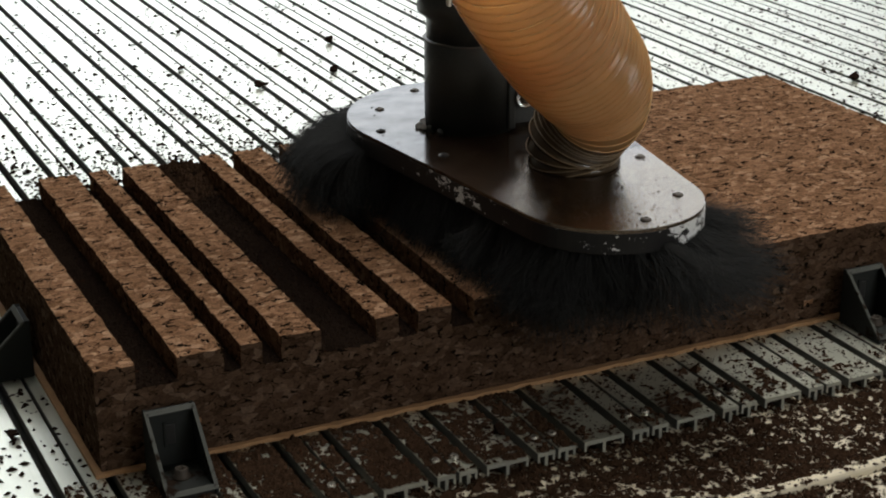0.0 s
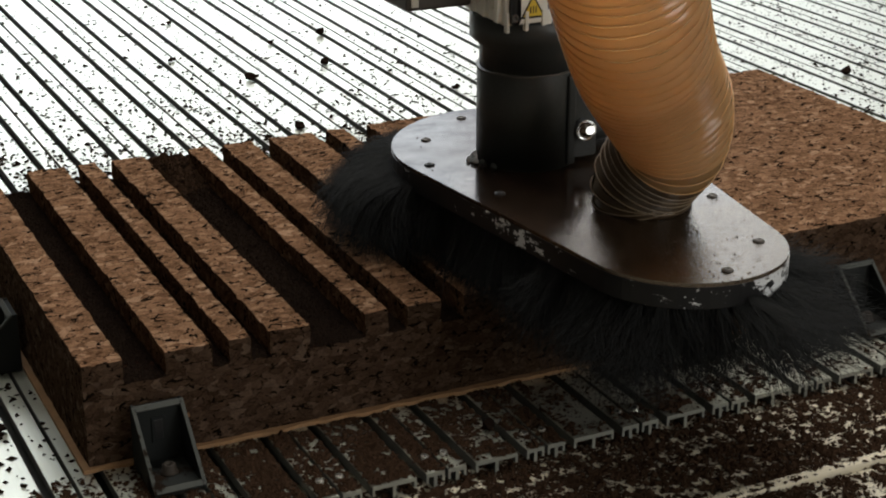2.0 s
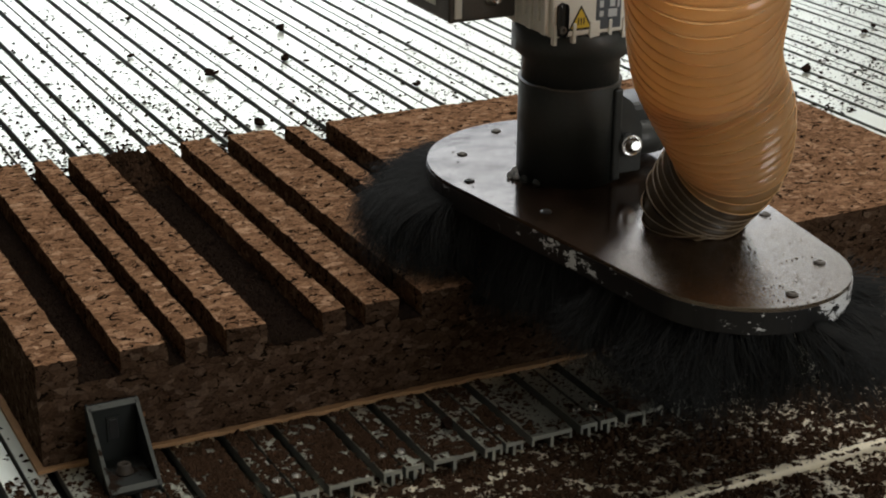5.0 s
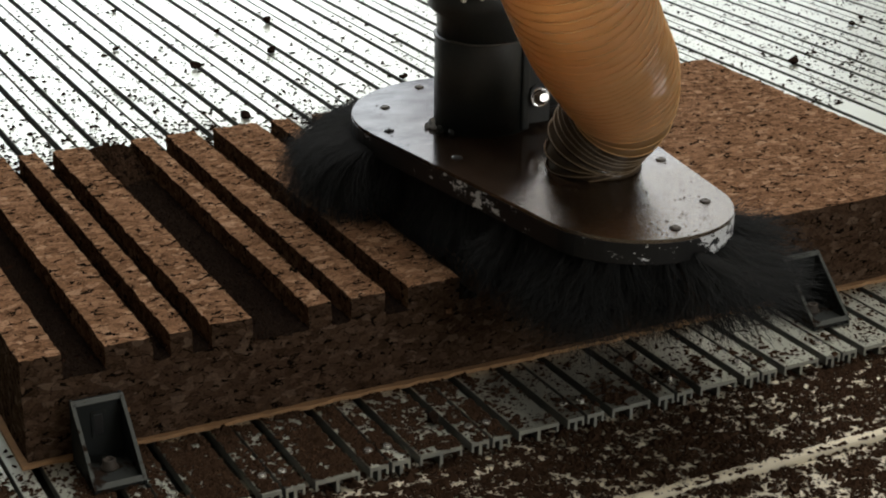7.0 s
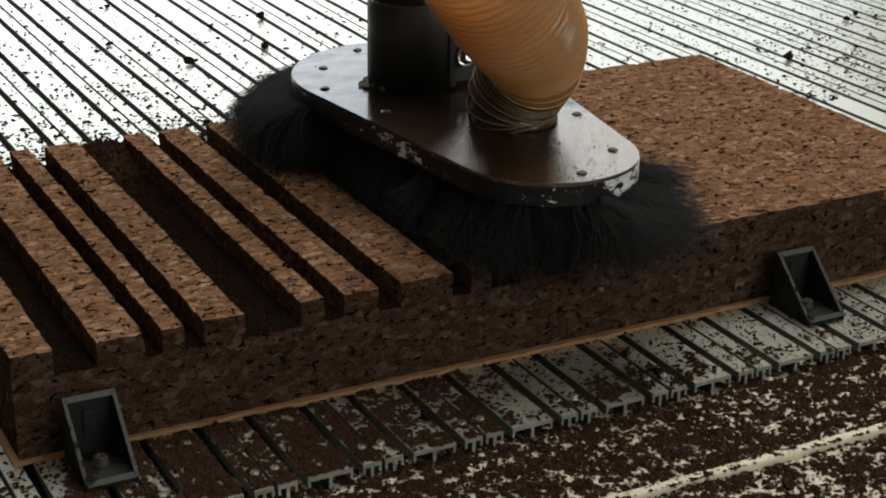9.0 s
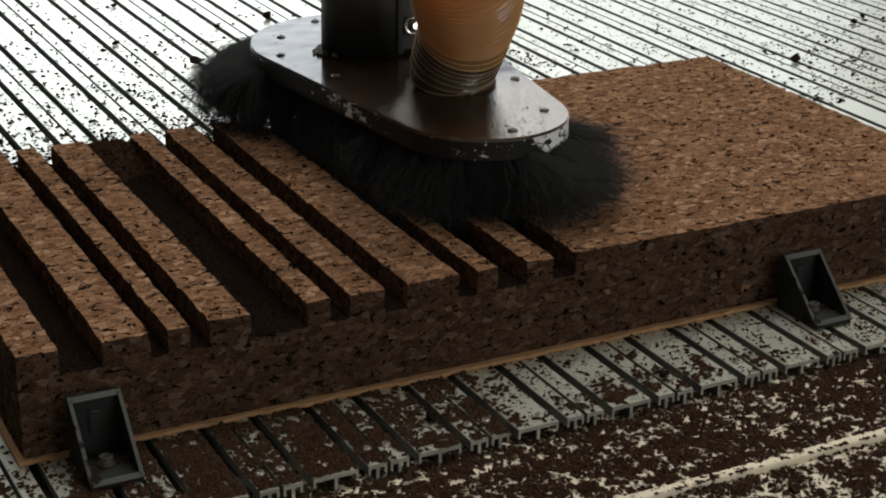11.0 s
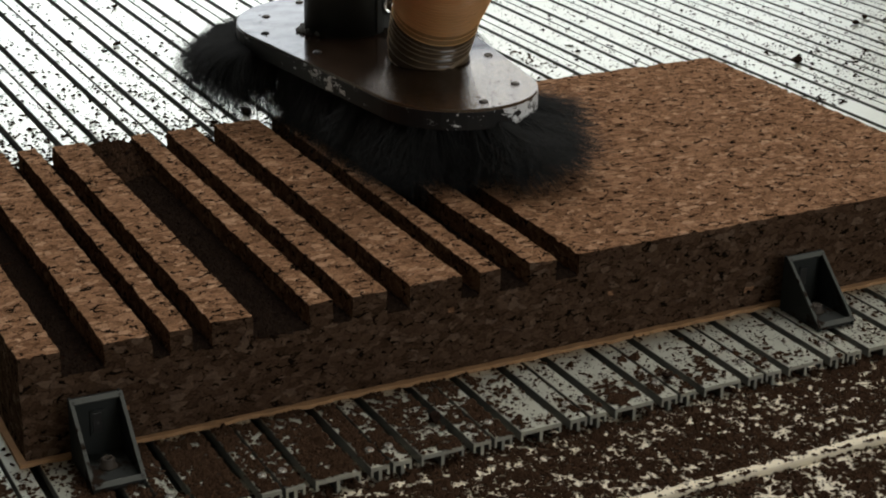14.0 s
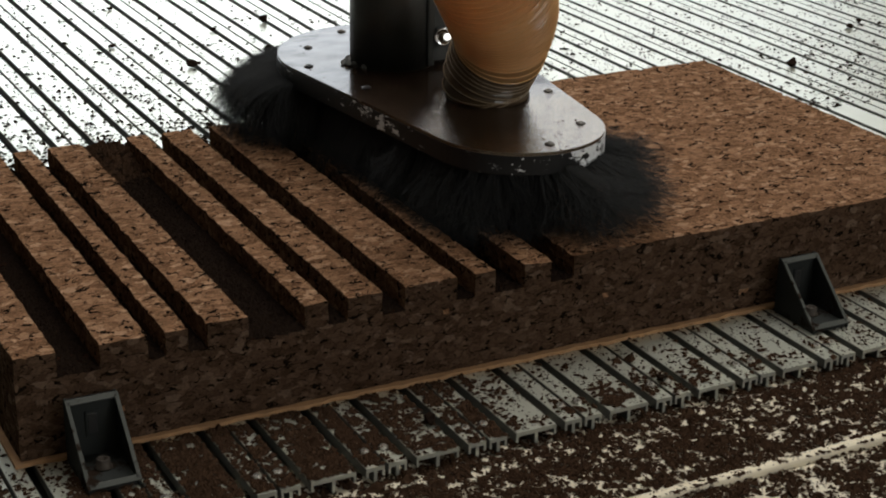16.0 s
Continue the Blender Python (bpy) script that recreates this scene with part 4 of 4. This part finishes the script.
def cork_heap():
    """Shavings pushed out of the wide groove, heaped at its far end and spilling over the edge."""
    a, b = GROOVES[3]
    nx, ny, y0, y1 = 30, 80, 0.395, 0.585
    verts, faces = [], []
    for j in range(ny + 1):
        y = y0 + (y1 - y0) * j / ny
        for i in range(nx + 1):
            x = a - 0.001 + (b - a + 0.002) * i / nx
            if y > DEEP - 0.002:
                x += (i / nx - 0.5) * 0.9 * (y - DEEP)
            lump = 0.006 * noise.noise(Vector((x * 70, y * 70, 2.0))) + 0.003 * noise.noise(Vector((x * 210, y * 210, 5.0)))
            rise = FLOOR - 0.006 + 0.024 * min(1.0, max(0.0, (y - y0) / 0.09)) ** 0.8
            fall = 0.098 - 1.25 * max(0.0, y - DEEP + 0.006)
            side = 0.007 * (abs(i / nx - 0.35) * 1.6) ** 2
            verts.append((x, y, max(min(rise, fall) + lump - side, -0.004)))
    for j in range(ny):
        for i in range(nx):
            k = j * (nx + 1) + i
            faces.append((k, k + 1, k + nx + 2, k + nx + 1))
    me = bpy.data.meshes.new("cork_heap")
    me.from_pydata(verts, [], faces)
    me.materials.append(CHIP_DARK)
    tagged(new("cork_heap", me), "heap of dark cork shavings spilling from the wide groove", "cork shavings", kind="stuff")
    rs = np.random.RandomState(41)
    pick = np.array(verts)[rs.randint(0, len(verts), 2600)] + rs.normal(0, 0.0012, (2600, 3))
    tagged(chips("cork_shavings", pick[pick[:, 2] > 0.0], 0.0012 + 0.0026 * rs.rand(int((pick[:, 2] > 0.0).sum())) ** 3, CHIP, 42, 0.8), "loose coarse cork shavings on the heap", "cork shavings", kind="stuff")


cork_heap()


def coarse_clumps():
    """Larger clots of dust and cork among the fine dust on the beam and the table's front."""
    rs = np.random.RandomState(51)
    n = 2600
    x, y = rs.uniform(0.05, 1.2, n), rs.uniform(-0.42, -0.008, n)
    on_table = y > Y_END
    keep = ~(on_table & (in_slot(x, y) | (rs.rand(n) < np.interp(x, [0.2, 0.5], [0.55, 0.93])))) & (lattice_noise(x, y, 45, 52) > 0.35)
    keep &= (y < -0.2472) | (y > -0.235)
    x, y = x[keep], y[keep]
    z = np.where(y > Y_END, 0.0002, np.where(y > -0.235, -0.0150, -0.0190))
    tagged(chips("cork_clots", np.stack([x, y, z], -1), 0.0018 + 0.0036 * rs.rand(len(x)) ** 3, CHIP, 53, 0.7), "coarse brown cork clots among the dust", "cork clots", kind="stuff")


coarse_clumps()


def plate_dust():
    """Coarse dust that lies on the hood plate, thickest at its tip."""
    rs = np.random.RandomState(21)
    n = 26000
    x, y = rs.uniform(-0.12, 0.15, n), rs.uniform(-0.345, 0.165, n)
    keep = np.interp(y, [-0.345, -0.26, -0.18, 0.16], [0.16, 0.10, 0.03, 0.015]) * (0.4 + 1.1 * lattice_noise(x, y, 60, 31))
    half = np.interp(y, [-0.33, -0.25, 0.034, 0.15], [0.03, 0.083, 0.12, 0.05])
    k = (rs.rand(n) < keep) & (np.abs(x - 0.0145) < half)
    x, y = x[k], y[k]
    ob = chips("plate_dust", np.stack([x, y, np.full(len(x), 0.0001)], -1), 0.0003 + 0.0007 * rs.rand(len(x)) ** 3, CHIP, 22)
    ob.parent = head
    tagged(ob, "fine dark cork dust on the plate", kind="stuff")


plate_dust()


def chunk(x, y, s, turn):
    bm = bmesh.new()
    bmesh.ops.create_icosphere(bm, subdivisions=2, radius=s)
    for v in bm.verts:
        v.co *= 0.8 + 0.7 * noise.noise(v.co * (1.1 / s) + Vector((x * 31, y * 17, turn)))
        v.co.z *= 0.7
    low = min(v.co.z for v in bm.verts)
    for v in bm.verts:
        v.co.z -= low
    ob = mesh_ob("cork_chunk", bm, CHIP_DARK)
    ob.matrix_world = pose(x, y, 0.0002, 0, 0, turn)
    tagged(ob, "dark charred cork chunk lying on the table", "cork chunk", "chunks on the table")


for x, y, s in ((0.7055, 1.245, 0.0095), (0.6482, 1.0815, 0.0085), (0.5166, 1.0475, 0.0095), (0.5066, 1.418, 0.006), (0.6133, 1.2256, 0.0055), (0.4422, 1.1947, 0.006), (0.7694, 0.8749, 0.007), (0.4981, 0.80, 0.009), (1.3306, 0.6959, 0.009), (1.56, 0.84, 0.007), (1.60, 0.865, 0.006), (0.3334, -0.0763, 0.0085), (0.561, -0.0931, 0.0055), (-0.0521, 0.0994, 0.0065)):
    chunk(x, y, s, x * 777)

# ---- what moves ----
HEAD = [(0, 0.4583, 0.2345), (0.5, 0.4583, 0.2005), (1, 0.4583, 0.1661), (1.5, 0.4583, 0.1315), (2, 0.4583, 0.0974), (2.5, 0.4583, 0.0632), (3, 0.4583, 0.0282), (3.5, 0.4583, -0.0065), (3.65, 0.4595, -0.0125), (4, 0.4775, -0.0129), (4.35, 0.4985, -0.0129), (4.55, 0.5028, -0.0100), (5, 0.5028, 0.0192), (6.5, 0.5028, 0.1242), (7, 0.5028, 0.1580), (7.5, 0.5028, 0.1930), (8, 0.5028, 0.2265), (8.5, 0.5028, 0.2608), (9, 0.5028, 0.2955), (11.5, 0.5028, 0.4695), (12, 0.5028, 0.5040), (12.5, 0.5028, 0.5391), (12.95, 0.5028, 0.5700), (13.1, 0.5060, 0.5715), (13.35, 0.5190, 0.5715), (13.5, 0.5210, 0.5666), (14, 0.5210, 0.5311), (14.5, 0.5210, 0.4957), (15, 0.5210, 0.4608), (15.5, 0.5210, 0.4260), (16, 0.5210, 0.3912)]


def motions():
    rows = [(t, pose(x, y, HEAD_Z)) for t, x, y in HEAD]
    walk(head, rows)
    walk(hose, rows)
    when = (0, 1.2, 2.4, 3.6, 4.5, 5.6, 7, 8.3, 10, 13, 14.5, 16)
    ys = [float(np.interp(t, [r[0] for r in HEAD], [r[2] for r in HEAD])) for t in when]
    for i, ring in enumerate(hose_rings):
        walk(ring, [(t, hose_pose(i, float(np.interp(y, [-0.0065, 0.2345, 0.539], [0, 1, 2])))) for t, y in zip(when, ys)])
    # the cutter presses the core of the last groove down as it passes
    for p, y in PLUGS:
        t = float(np.interp(y, [-0.0129, 0.5715], [4.5, 12.95]))
        walk(p, [(0, pose(0, 0, 0)), (t - 0.35, pose(0, 0, 0)), (t + 0.05, pose(0, 0, -0.0245)), (16, pose(0, 0, -0.0245))])


motions()
